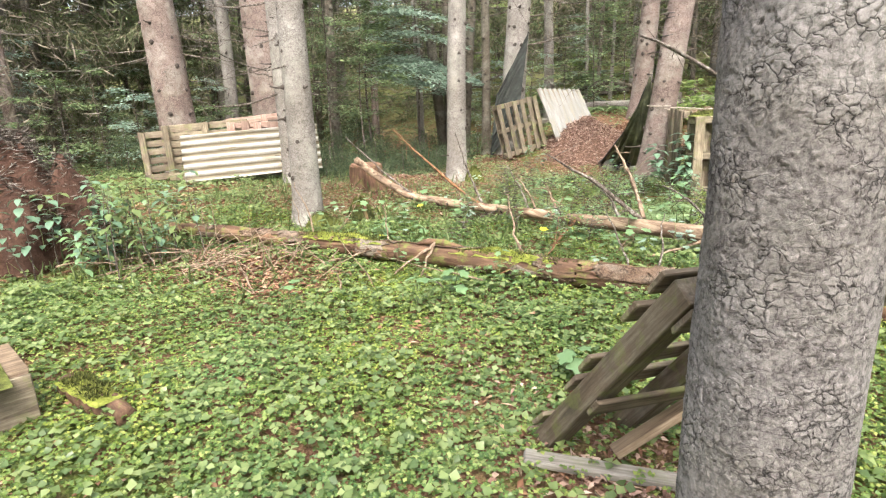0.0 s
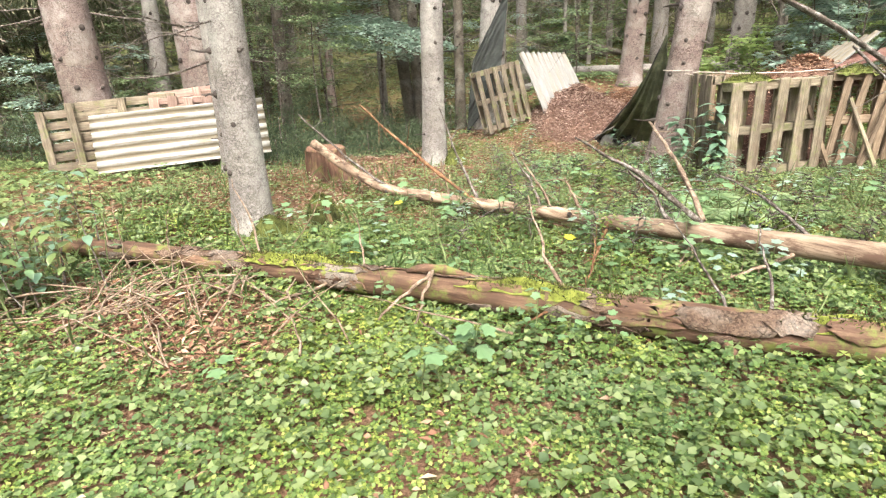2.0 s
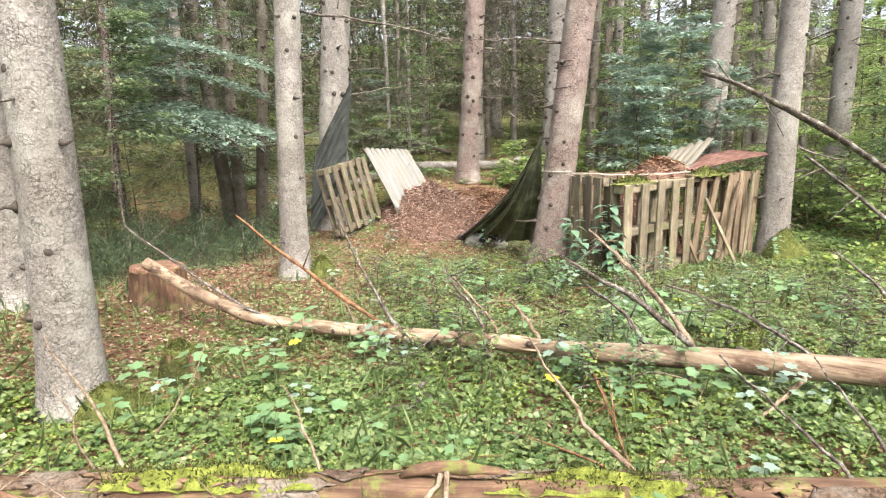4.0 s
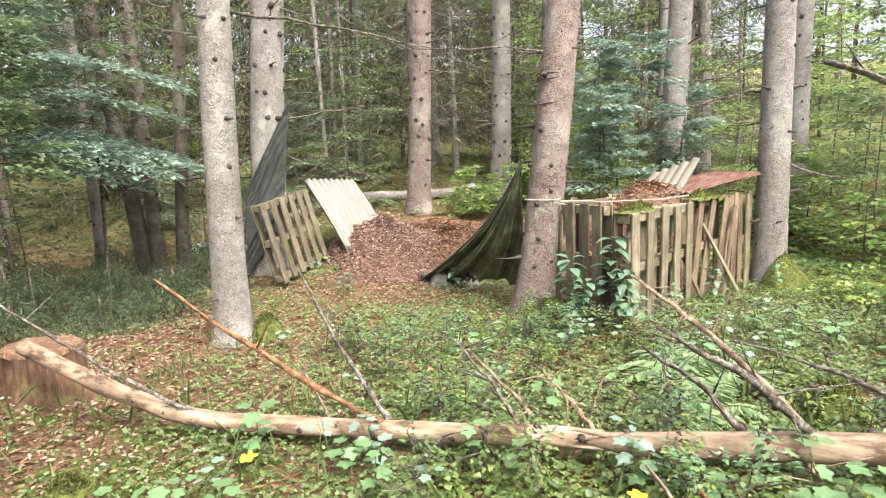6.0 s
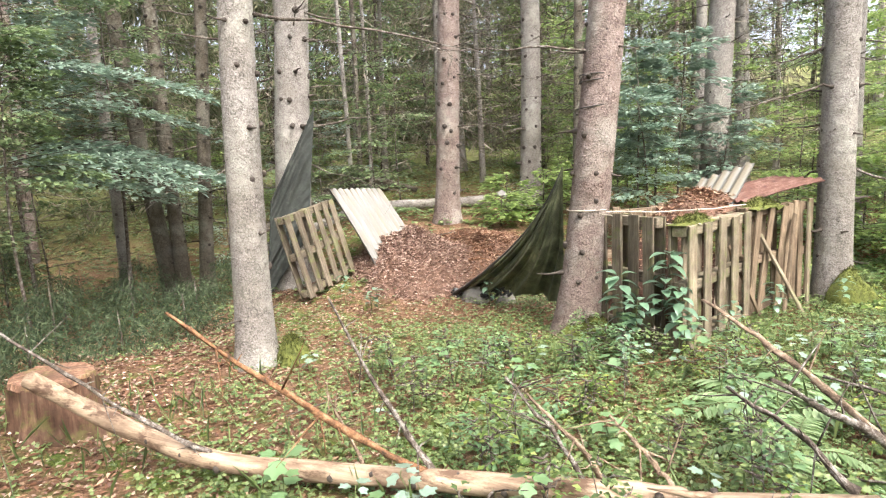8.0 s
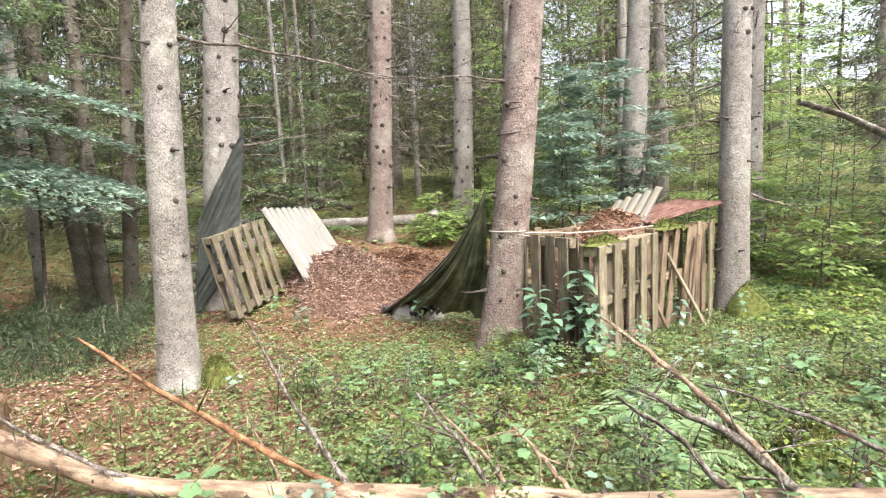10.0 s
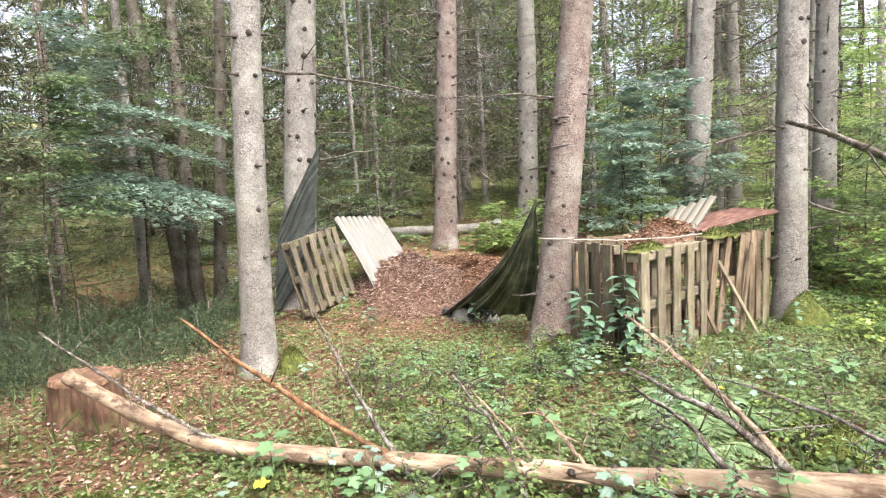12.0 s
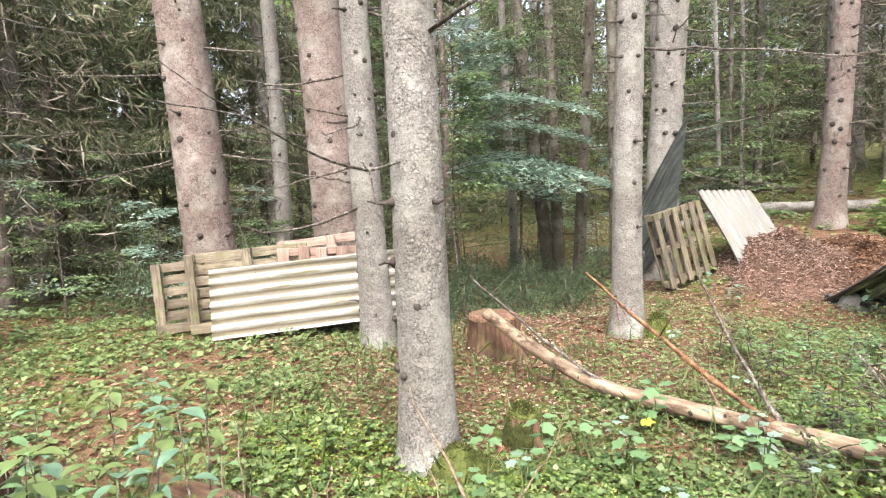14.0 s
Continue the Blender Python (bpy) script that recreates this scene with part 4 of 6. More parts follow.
mound("stone", 0.05, 10.2, 0.12, 0.10, 0.10, "small rounded stone at the tarpaulin's hem", "stone", 52, STONE, lumps=0.2, power=0.5, n=20)

# rope and wire on the red-brown spruce
def ring_points(cx, cy, r, z, n=24, tilt=0.0):
    return [(cx + r * math.cos(a), cy + r * math.sin(a), z + tilt * math.cos(a)) for a in np.linspace(0, 2 * np.pi, n)]


rope = rod("rope", bend((0.25, 8.70, 1.13), (1.86, 8.55, 1.10), 24, -0.03, 0.004, 4), np.full(24, 0.006), ROPE, None, 6, 0.0)
tagged(rope, "thin pale rope tied from the spruce to the pen", "rope")
rope = rod("rope", bend((0.42, 8.66, 1.10), (0.98, 7.98, 1.02), 16, -0.02, 0.004, 6), np.full(16, 0.004), ROPE, None, 6, 0.0)
tagged(rope, "thin pale cord sagging to the pen's corner", "rope")
rope = rod("rope", ring_points(0.403, 8.82, 0.185, 1.13, 28), np.full(28, 0.006), ROPE, None, 6, 0.0)
tagged(rope, "pale rope knotted round a spruce trunk", "rope")
for z, t in ((2.27, 0.01), (2.31, -0.012), (2.05, 0.02)):
    w = rod("wire", ring_points(0.27 + 0.118 * z, 8.82, 0.176, z, 28, t), np.full(28, 0.006), WIRE, None, 5, 0.0)
    tagged(w, "dark wire bound round a spruce trunk", "wire", "wires round the spruce")


# ---- fallen trees ----
def fallen(name, pts, radii, material, label, seed, sides=22):
    """A fallen trunk built along its own x axis; returns the thing and its inverse pose."""
    pts = np.array(pts, float)
    m = frame_of(pts[0], pts[-1] - pts[0], (0, 0.2, 1))
    inv = np.array(m.inverted())
    n = 60
    s = np.linspace(0, 1, len(pts))
    t = np.linspace(0, 1, n)
    fine = np.stack([np.interp(t, s, pts[:, k]) for k in range(3)], 1)
    ker = np.ones(7) / 7
    for k in range(3):
        pad = np.pad(fine[:, k], 3, mode="reflect", reflect_type="odd")
        fine[:, k] = np.convolve(pad, ker, "valid")
    rr = np.interp(t, s, radii) * (1 + 0.05 * np.sin(t * 40 + seed))
    local = fine @ inv[:3, :3].T + inv[:3, 3]
    root = thing(name, label, "fallen tree", "fallen trees", m)
    rod("trunk", local, rr, material, root, sides, 0.05, seed)
    return root, inv


def to_local(inv, p):
    p = np.asarray(p, float)
    return p @ inv[:3, :3].T + inv[:3, 3]


L2 = [(-3.63, 7.40, 0.53), (-3.15, 7.25, 0.25), (-2.62, 6.92, 0.11), (-1.60, 6.42, 0.12), (-0.78, 5.95, 0.16), (0.17, 5.47, 0.20), (0.95, 5.06, 0.22), (2.4, 4.3, 0.28), (4.2, 3.4, 0.34)]
R2 = [0.046, 0.050, 0.050, 0.052, 0.056, 0.066, 0.074, 0.088, 0.10]
# it has snapped in the middle: the thin end lies a little off the butt end
log2, inv2 = fallen("fallen_tree", L2[:5] + [(-0.62, 5.90, 0.145)], R2[:5] + [0.044], DEADLOG, "barkless pale fallen spruce, snapped, with dead limbs", 1)
butt = np.array([(-0.74, 5.86, 0.17), (-0.66, 5.83, 0.17), (-0.55, 5.77, 0.172), (-0.3, 5.66, 0.178), (0.17, 5.43, 0.20), (0.95, 5.04, 0.22), (1.7, 4.66, 0.25), (2.4, 4.3, 0.28), (3.3, 3.85, 0.31), (4.2, 3.4, 0.34)])
rod("butt_trunk", to_local(inv2, butt), [0.006, 0.030, 0.056, 0.062, 0.068, 0.076, 0.082, 0.09, 0.095, 0.10], DEADLOG, log2, 22, 0.06, 5)
for k, (dx, dz) in enumerate(((0.0, 0.03), (-0.03, -0.02), (0.02, 0.0))):
    rod("splinter", to_local(inv2, np.array([(-0.58, 5.80, 0.17 + dz), (-0.68 + dx, 5.84, 0.175 + 1.3 * dz), (-0.80 + dx, 5.90, 0.18 + 1.5 * dz)])), [0.022, 0.012, 0.002], DEADLOG, log2, 6, 0.2, k)
BR = [
    # tip, foot, thick, sag, material
    ((-2.66, 6.42, 1.03), (-1.62, 6.43, 0.16), 0.016, -0.05, TWIG_RED), ((-2.0, 6.78, 0.95), (-1.58, 6.43, 0.15), 0.013, -0.04, TWIG),
    ((-3.72, 7.30, 0.86), (-2.58, 6.92, 0.13), 0.014, -0.06, TWIG), ((-1.27, 6.27, 0.63), (-0.98, 6.09, 0.18), 0.013, 0.0, TWIG),
    ((-1.18, 6.33, 0.55), (-0.9, 6.05, 0.18), 0.012, 0.03, TWIG_PALE), ((-0.35, 6.01, 0.56), (-0.02, 5.66, 0.2), 0.016, 0.03, TWIG),
    ((-0.81, 6.19, 0.42), (-0.66, 5.92, 0.18), 0.012, 0.0, TWIG_PALE), ((-0.14, 6.46, 0.83), (0.17, 5.52, 0.26), 0.018, 0.05, TWIG_PALE),
    ((-0.72, 5.35, 0.87), (0.15, 5.46, 0.26), 0.018, 0.04, TWIG), ((-0.62, 4.62, 0.04), (-0.45, 5.78, 0.18), 0.012, 0.03, TWIG_RED),
    ((0.17, 4.90, 0.05), (0.72, 5.18, 0.2), 0.014, -0.03, TWIG_PALE), ((-0.05, 5.05, 0.04), (0.13, 5.46, 0.16), 0.013, -0.02, TWIG_PALE),
    ((-1.55, 6.12, 0.05), (-1.3, 6.24, 0.14), 0.01, 0.0, TWIG), ((-2.05, 6.95, 0.42), (-1.9, 6.58, 0.14), 0.008, 0.0, TWIG_PALE),
    ((1.0, 5.75, 1.38), (1.75, 4.66, 0.26), 0.017, 0.03, TWIG), ((0.05, 5.40, 1.85), (1.75, 4.62, 0.28), 0.020, 0.23, TWIG),
    ((1.5, 6.0, 0.7), (1.25, 4.92, 0.26), 0.013, 0.05, TWIG), ((0.35, 6.2, 0.45), (0.75, 5.2, 0.24), 0.012, 0.06, TWIG),
]
for k, (tip, foot, th, sag, mat_) in enumerate(BR):
    rr = np.random.default_rng(k)
    a, b = to_local(inv2, foot), to_local(inv2, tip)
    up = inv2[:3, 2]
    pts = bend(a, b, 14, 0, 0.006, k + 3)
    t = np.linspace(0, 1, 14)[:, None]
    pts = pts + up * (4 * t * (1 - t)) * sag
    arrays = [tube_arrays(pts, np.linspace(th, th * 0.4, 14) * rr.uniform(0.8, 1.3, 14), 9, 0.32, k)]
    for s in range(14):
        i = rr.integers(2, 13)
        arrays.append(tube_arrays(bend(pts[i], pts[i] + rr.normal(0, 0.04 if s < 9 else 0.14, 3), 4, 0, 0.004, s), np.linspace(0.005, 0.0015, 4), 4, 0, s))
    v, f = join(arrays)
    mesh_object("branch", v, f, mat_, log2, "", True)

L1 = [(-4.75, 4.98, 0.08), (-4.3, 4.90, 0.10), (-2.55, 4.61, 0.11), (-1.58, 4.45, 0.115), (-0.85, 4.30, 0.12), (-0.06, 4.12, 0.12), (0.82, 4.02, 0.12), (2.2, 3.8, 0.13), (4.0, 3.5, 0.14)]
log1, inv1 = fallen("fallen_tree", L1, [0.072, 0.076, 0.078, 0.083, 0.090, 0.097, 0.103, 0.115, 0.125], OLDLOG, "rotting mossy fallen trunk with flaking bark", 2)
BR1 = [((-1.75, 4.1, 0.04), (-1.52, 4.42, 0.22), 0.013, TWIG_PALE), ((-1.55, 4.12, 0.02), (-1.50, 4.40, 0.24), 0.012, TWIG_PALE), ((-2.6, 4.05, 0.03), (-2.2, 4.5, 0.12), 0.012, TWIG_PALE), ((-3.5, 5.55, 0.52), (-2.75, 4.66, 0.16), 0.010, TWIG_PALE),
       ((-0.15, 4.75, 0.5), (0.05, 4.15, 0.2), 0.009, TWIG), ((0.3, 4.7, 0.48), (0.25, 4.15, 0.2), 0.009, TWIG), ((0.1, 3.75, 0.02), (0.02, 4.05, 0.1), 0.03, OLDLOG), ((-0.95, 4.1, 0.05), (-0.6, 4.3, 0.2), 0.012, TWIG_RED), ((-2.2, 4.95, 0.42), (-2.0, 4.56, 0.16), 0.008, TWIG_PALE), ((-1.0, 5.0, 0.55), (-0.75, 4.35, 0.2), 0.012, TWIG_PALE)]
for k, (tip, foot, th, mat_) in enumerate(BR1):
    pts = bend(to_local(inv1, foot), to_local(inv1, tip), 10, 0, 0.01, k + 40)
    rod("branch", pts, np.linspace(th, th * 0.4, 10), mat_, log1, 7, 0.12, k)
for k, (x0, x1) in enumerate(((-3.0, -2.0), (-1.35, -0.25), (0.15, 1.3))):
    pa = np.array([x0, np.interp(x0, [p[0] for p in L1], [p[1] for p in L1]), np.interp(x0, [p[0] for p in L1], [p[2] for p in L1]) + 0.06])
    pb = np.array([x1, np.interp(x1, [p[0] for p in L1], [p[1] for p in L1]), np.interp(x1, [p[0] for p in L1], [p[2] for p in L1]) + 0.07])
    s = slab("moss_cushion", frame_of(pa, pb - pa, (0.1, 1, 0)), float(np.linalg.norm(pb - pa)), 0.15, 0.7, MOSS_BRIGHT, "bright green moss on the rotting trunk", "moss", 20 + k, 0.042, 34)

# plates of bark still clinging to the rotting trunk
lr = np.random.default_rng(55)
l1x, l1y, l1z, l1r = [q[0] for q in L1], [q[1] for q in L1], [q[2] for q in L1], [0.072, 0.076, 0.078, 0.083, 0.090, 0.097, 0.103, 0.115, 0.125]
for k in range(46):
    x0, ln = lr.uniform(-4.4, 1.9), lr.uniform(0.10, 0.48)
    mid_a, wide = lr.uniform(-0.7, 2.4), lr.uniform(0.25, 0.7)
    uu, ww = np.meshgrid(np.linspace(0, 1, 9), np.linspace(-1, 1, 7), indexing="ij")
    rag = 1 + 0.35 * np.sin(9 * uu + k) * np.sin(3 * ww + k) + lr.normal(0, 0.08, uu.shape)
    xs = x0 + ln * uu + 0.02 * lr.standard_normal(uu.shape) * np.abs(2 * uu - 1)
    an = mid_a + wide * ww * rag * np.clip(2.2 * np.sin(np.pi * np.clip(uu, 0.04, 0.96)), 0.2, 1)
    rad = np.interp(xs, l1x, l1r) * 1.05 + 0.006 + 0.012 * np.abs(ww) ** 2 * lr.uniform(0, 1) + 0.003 * lr.standard_normal(uu.shape)
    pts = np.stack([xs, np.interp(xs, l1x, l1y) - rad * np.cos(an), np.interp(xs, l1x, l1z) + rad * np.sin(an)], -1).reshape(-1, 3)
    i_, j_ = np.meshgrid(np.arange(8), np.arange(6), indexing="ij")
    q_ = (i_ * 7 + j_).ravel()
    plate = mesh_object("bark_plate", to_local(inv1, pts), np.stack([q_, q_ + 7, q_ + 8, q_ + 1], 1), (BARK_LOG, BARK_LOG, OLDLOG)[k % 3], log1, "", True)
    plate.modifiers.new("thickness", "SOLIDIFY").thickness = 0.006

# splintered bark flap on the rotting trunk
flap = rod("bark_flap", bend((-1.68, 4.46, 0.20), (-1.22, 4.39, 0.205), 8, 0.03, 0.006, 2), [0.01, 0.022, 0.028, 0.026, 0.03, 0.024, 0.018, 0.008], OLDLOG, None, 9, 0.2)
tagged(flap, "splintered flap of brown bark on the trunk", "bark")


# stumps
def stump(x, y, r, h, label, material, seed, top=None):
    root = thing("tree_stump", label, "stump", "", pose(x, y, gz(x, y) - 0.05))
    zs = np.linspace(0, h, 14)
    n = 72
    ang = np.linspace(0, 2 * np.pi, n, endpoint=False)
    ridge = 0.06 * np.sin(5 * ang + seed) + 0.05 * np.sin(9 * ang + 2 * seed) + 0.04 * np.sin(17 * ang + seed) + 0.02 * np.sin(31 * ang)
    roots = np.clip(np.sin(4 * ang + seed), 0, 1)
    v = np.concatenate([np.stack([r * (1 + ridge * (1 - 0.3 * z / h) + (0.25 + 0.6 * roots) * math.exp(-z / 0.10) + 0.015 * np.sin(40 * z + 6 * ang)) * np.cos(ang), r * (1 + ridge * (1 - 0.3 * z / h) + (0.25 + 0.6 * roots) * math.exp(-z / 0.10) + 0.015 * np.sin(40 * z + 6 * ang)) * np.sin(ang), np.full(n, z)], 1) for z in zs])
    ii_, jj_ = np.meshgrid(np.arange(13), np.arange(n), indexing="ij")
    p, q = (ii_ * n + jj_).ravel(), (ii_ * n + (jj_ + 1) % n).ravel()
    mesh_object("bark", v, np.stack([p, q, q + n, p + n], 1), material, root, "", True)
    bm = bmesh.new()
    bmesh.ops.create_cone(bm, cap_ends=True, segments=26, radius1=r * 1.04, radius2=r * 1.0, depth=0.03)
    bmesh.ops.translate(bm, vec=(0, 0, h), verts=bm.verts)
    for v in bm.verts:
        v.co.z += 0.02 * math.sin(7 * v.co.x / r + seed) * math.cos(5 * v.co.y / r)
    part("cut_face", bm, top or STUMP, root, "greyed sawn face")
    return root


stump(-3.70, 7.86, 0.23, 0.40, "old sawn spruce stump with reddish rotting sides", STUMP, 3)
stump(-3.02, 6.18, 0.10, 0.24, "small rotten stump overgrown with dark moss", STUMP, 4, MOSS)
mound("moss_cushion", -3.02, 6.18, 0.15, 0.14, 0.22, "dark moss growing over a small stump", "moss", 36, MOSS_DARK, lumps=0.25, power=0.28)
mound("moss_cushion", -3.30, 5.72, 0.22, 0.20, 0.13, "cushion of moss at a spruce's foot", "moss", 31, MOSS, lumps=0.35, power=0.8)
mound("moss_cushion", -2.30, 8.78, 0.16, 0.18, 0.16, "cushion of moss at a spruce's foot", "moss", 32, MOSS, lumps=0.35, power=0.8)
mound("moss_cushion", 3.22, 8.72, 0.30, 0.20, 0.30, "cushion of moss at a spruce's foot", "moss", 33, MOSS, lumps=0.35, power=0.8)
mound("moss_cushion", 0.30, 8.62, 0.3, 0.2, 0.14, "cushion of moss at a spruce's foot", "moss", 34, MOSS, lumps=0.35, power=0.8)
mound("moss_cushion", 0.95, 6.05, 0.2, 0.15, 0.14, "round cushion of bright moss", "moss", 35, MOSS, lumps=0.35, power=0.8)

# overturned root plate
hp = mound("root_plate", -5.40, 3.90, 0.58, 0.62, 0.98, "overturned root plate of dark red soil", "root plate", 41, SOIL, lumps=0.32, power=0.6)
litter_on(hp, 2500, "root_fibres", "dangling brown root fibres", (0.05, 0.16), 42, TWIG)

# pallet leaning on the flaky spruce
pallet(frame_of((-0.36, 2.22, -0.10), (0.40, -0.46, 0.78), (0.83, 0.56, 0.0)), 1.30, 0.88, 8, 0.10, PALLET, "grey mossy pallet leaning against a spruce trunk", "", 0.14, 3, True, 21, (2, 5))
ob = part("loose_board", box_bm(0.95, 0.08, 0.03, 0.004, 0.006, 3), BOARD_GREY)
ob.matrix_basis = pose(-0.33, 2.00, 0.03, 0, 2, 2)
tagged(ob, "grey board lying at the leaning pallet's foot", "board", "loose boards")
ob = part("loose_board", box_bm(0.9, 0.09, 0.03, 0.004, 0.006, 4), PALLET_BROWN)
ob.matrix_basis = frame_of((0.02, 2.12, 0.04), (0.55, 0.25, 0.36), (0, 1, 0))
tagged(ob, "dark board propped under the leaning pallet", "board", "loose boards")
# mossy crate edge near the start
box_root = thing("plank_box", "low rotting plank box with moss on top", "box", "", pose(-2.90, 1.36, -0.06, 0, 0, 62))
board("plank", box_root, 0.95, 0.30, 0.03, pose(-0.5, -0.02, 0.15, 90), PALLET, 1)
board("plank", box_root, 0.95, 0.45, 0.03, pose(-0.5, 0.24, 0.30), PALLET_BROWN, 2)
slab("moss_cushion", pose(-3.13, 0.99, 0.26, 0, 0, 62), 0.8, 0.4, 0.5, MOSS, "yellow-green moss on the plank box", "moss", 43, 0.05)

lg, li = fallen("rotten_log", [(-2.75, 1.98, 0.05), (-2.45, 1.88, 0.06), (-2.18, 1.80, 0.05)], [0.06, 0.075, 0.05], OLDLOG, "short rotten mossy log lying among the herbs", 61, 16)
slab("moss_cushion", pose(-2.70, 1.95, 0.11, 0, 0, -18), 0.45, 0.14, 0.6, MOSS_BRIGHT, "bright moss on the short rotten log", "moss", 62, 0.035)

# sticks on the low heap
hs = np.random.default_rng(9)
for k in range(16):
    x, y = hs.normal(0.1, 0.4), hs.normal(11.5, 0.3)
    a, ln = hs.uniform(0, 3.14), hs.uniform(0.3, 0.9)
    st = rod("stick", bend((x, y, gz(x, y) + 0.22), (x + ln * math.cos(a), y + ln * math.sin(a) * 0.6, gz(x, y) + hs.uniform(0.15, 0.35)), 6, 0.03, 0.012, 700 + k), np.linspace(0.011, 0.004, 6), (TWIG, TWIG_RED)[k % 2], None, 6, 0.08, k)
    tagged(st, "dark stick lying on the litter heap", "stick", "sticks on the heap")

# dark knots along the barkless trunk
for k in range(26):
    t = 0.06 + 0.62 * k / 26
    x = L2[0][0] + t * (L2[-1][0] - L2[0][0])
    c = np.array([x, np.interp(x, [p[0] for p in L2], [p[1] for p in L2]), np.interp(x, [p[0] for p in L2], [p[2] for p in L2])])
    rad = float(np.interp(x, [p[0] for p in L2], [0.036, 0.042, 0.044, 0.05, 0.056, 0.064, 0.072, 0.088, 0.10]))
    a = hs.uniform(-2.2, 0.9)
    nrm = np.array([-0.45 * math.cos(a) * 1.0, -0.9 * math.cos(a), -math.sin(a)])
    nrm /= np.linalg.norm(nrm)
    ob = share(STUB_MESH["scar"], log2, Matrix(inv2.tolist()) @ Matrix.Translation(c + nrm * rad * 0.97) @ Vector(nrm).to_track_quat("X", "Z").to_matrix().to_4x4() @ Matrix.Scale(hs.uniform(0.5, 1.0), 4))
    ob.name = "knot"


# ---- background wood ----
G = lambda x, y: pose(x, y, gz(x, y))

def far_spruce(seed, h, r, low, boughs):
    """A background spruce with thin hanging grey-green boughs from low down and a crown above."""
    rr = np.random.default_rng(seed)
    root = thing("spruce_tree", "tall slender spruce standing in the wood behind", "tree", "spruces of the wood")
    zs = np.linspace(-0.3, h, 22)
    rod("trunk", np.stack([0.03 * np.sin(zs * 0.6 + seed), 0.03 * np.cos(zs * 0.5), zs], 1), r * (1 - np.clip(zs, 0, None) / (h * 1.1)) + 0.35 * r * np.exp(-np.clip(zs, 0, None) / 0.2), (BARK_GREY, BARK_GREY, BARK_RED, BARK_GREY)[seed % 4], root, 12, 0.02, seed)
    arrays = []
    for k in range(26):
        z = rr.uniform(0.9, 6.5)
        a = rr.uniform(0, 6.283)
        ln = rr.uniform(0.6, 2.0)
        pts = bend((0, 0, z), (ln * math.cos(a), ln * math.sin(a), z + rr.uniform(-0.45, 0.15)), 6, -0.05, 0.02, k + seed)
        arrays.append(tube_arrays(pts, np.linspace(0.012, 0.003, 6), 4, 0, k, False))
    v, f = join(arrays)
    tagged(mesh_object("dead_brush", v, f, TWIG_GREY, root, "", True), kind="stuff")
    # fine needleless sprays hanging on the dead limbs
    n = 1500
    a, d, z = rr.uniform(0, 6.283, n), rr.uniform(0.15, 1.9, n) ** 1.0, rr.uniform(0.9, 7.0, n)
    b = np.stack([d * np.cos(a), d * np.sin(a), z - 0.12 * d], 1)
    al = np.stack([np.cos(a), np.sin(a), np.full(n, -0.5)], 1) * 0.6 + rr.normal(0, 0.55, (n, 3))
    v, f = leaf_arrays(b, al, rand_dirs(n, 0.6, rr), rr.uniform(0.15, 0.5, n), rr.uniform(0.006, 0.014, n), 0.1)
    tagged(mesh_object("dead_sprays", v, f, DEADSPRAY, root), kind="stuff")
    v, f = crown_arrays(low, h + 0.5, 2.2, boughs, seed + 70, 1.25)
    mesh_object("crown", v, f, SPRUCE, root)
    return root


protos = [far_spruce(61, 15, 0.16, 3.4, 2100), far_spruce(62, 14, 0.12, 2.2, 2100), far_spruce(63, 16, 0.19, 4.2, 2100), far_spruce(64, 12, 0.085, 1.2, 2100)]
spots = []
tr = np.random.default_rng(12)


def place_ok(x, y, gap):
    return all((x - a) ** 2 + (y - b) ** 2 > gap**2 for a, b in spots)


fixed = [(t[0], t[1]) for t in TREES]
spots += fixed
placed = 0
for want, box, gap in ((14, (-13, 13, 16.5, 24), 1.9), (20, (-22, 24, 22, 38), 2.4), (9, (7.5, 20, 6, 18), 2.4), (14, (-22, -9.5, 5, 20), 1.9), (12, (-16, 16, -14, -4), 2.6), (6, (6, 16, -3, 5), 2.4), (5, (-16, -9, -3, 4), 2.4)):
    done = tries = 0
    while done < want and tries < 600:
        tries += 1
        x, y = tr.uniform(box[0], box[1]), tr.uniform(box[2], box[3])
        if not place_ok(x, y, gap):
            continue
        p = protos[tr.integers(0, 4)]
        m = pose(x, y, gz(x, y), tr.uniform(-1.2, 1.2), tr.uniform(-1.2, 1.2), tr.uniform(0, 360))
        if placed < 4:
            p = protos[placed]
            p.matrix_basis = m
        else:
            copy_thing(p, m)
        placed += 1
        done += 1
        spots.append((x, y))
# bushy spruces that close the view all round
bushy = []
for k in range(2):
    root = thing("bushy_spruce", "bushy spruce with boughs down to the ground", "tree", "bushy spruces far off")
    rod("trunk", [(0, 0, -0.3), (0.02, 0, 4), (0, 0.02, 9.5)], [0.12, 0.08, 0.01], BARK_DARK, root, 8)
    v, f = crown_arrays(0.6, 10.0, 2.6, 3400, 300 + k, 2.9, 1.6)
    mesh_object("crown", v, f, SPRUCE, root)
    bushy.append(root)
for k in range(58):
    a = 2 * math.pi * k / 58 + tr.normal(0, 0.03)
    d = tr.uniform(23, 33)
    x, y = -1 + d * math.sin(a), 6 + d * math.cos(a)
    m = pose(x, y, gz(x, y), 0, 0, tr.uniform(0, 360)) @ Matrix.Scale(1, 4)
    if 0.25 < a < 1.35 and k % 3:
        continue
    if k < 2:
        bushy[k].matrix_basis = m
    else:
        copy_thing(bushy[k % 2], m)
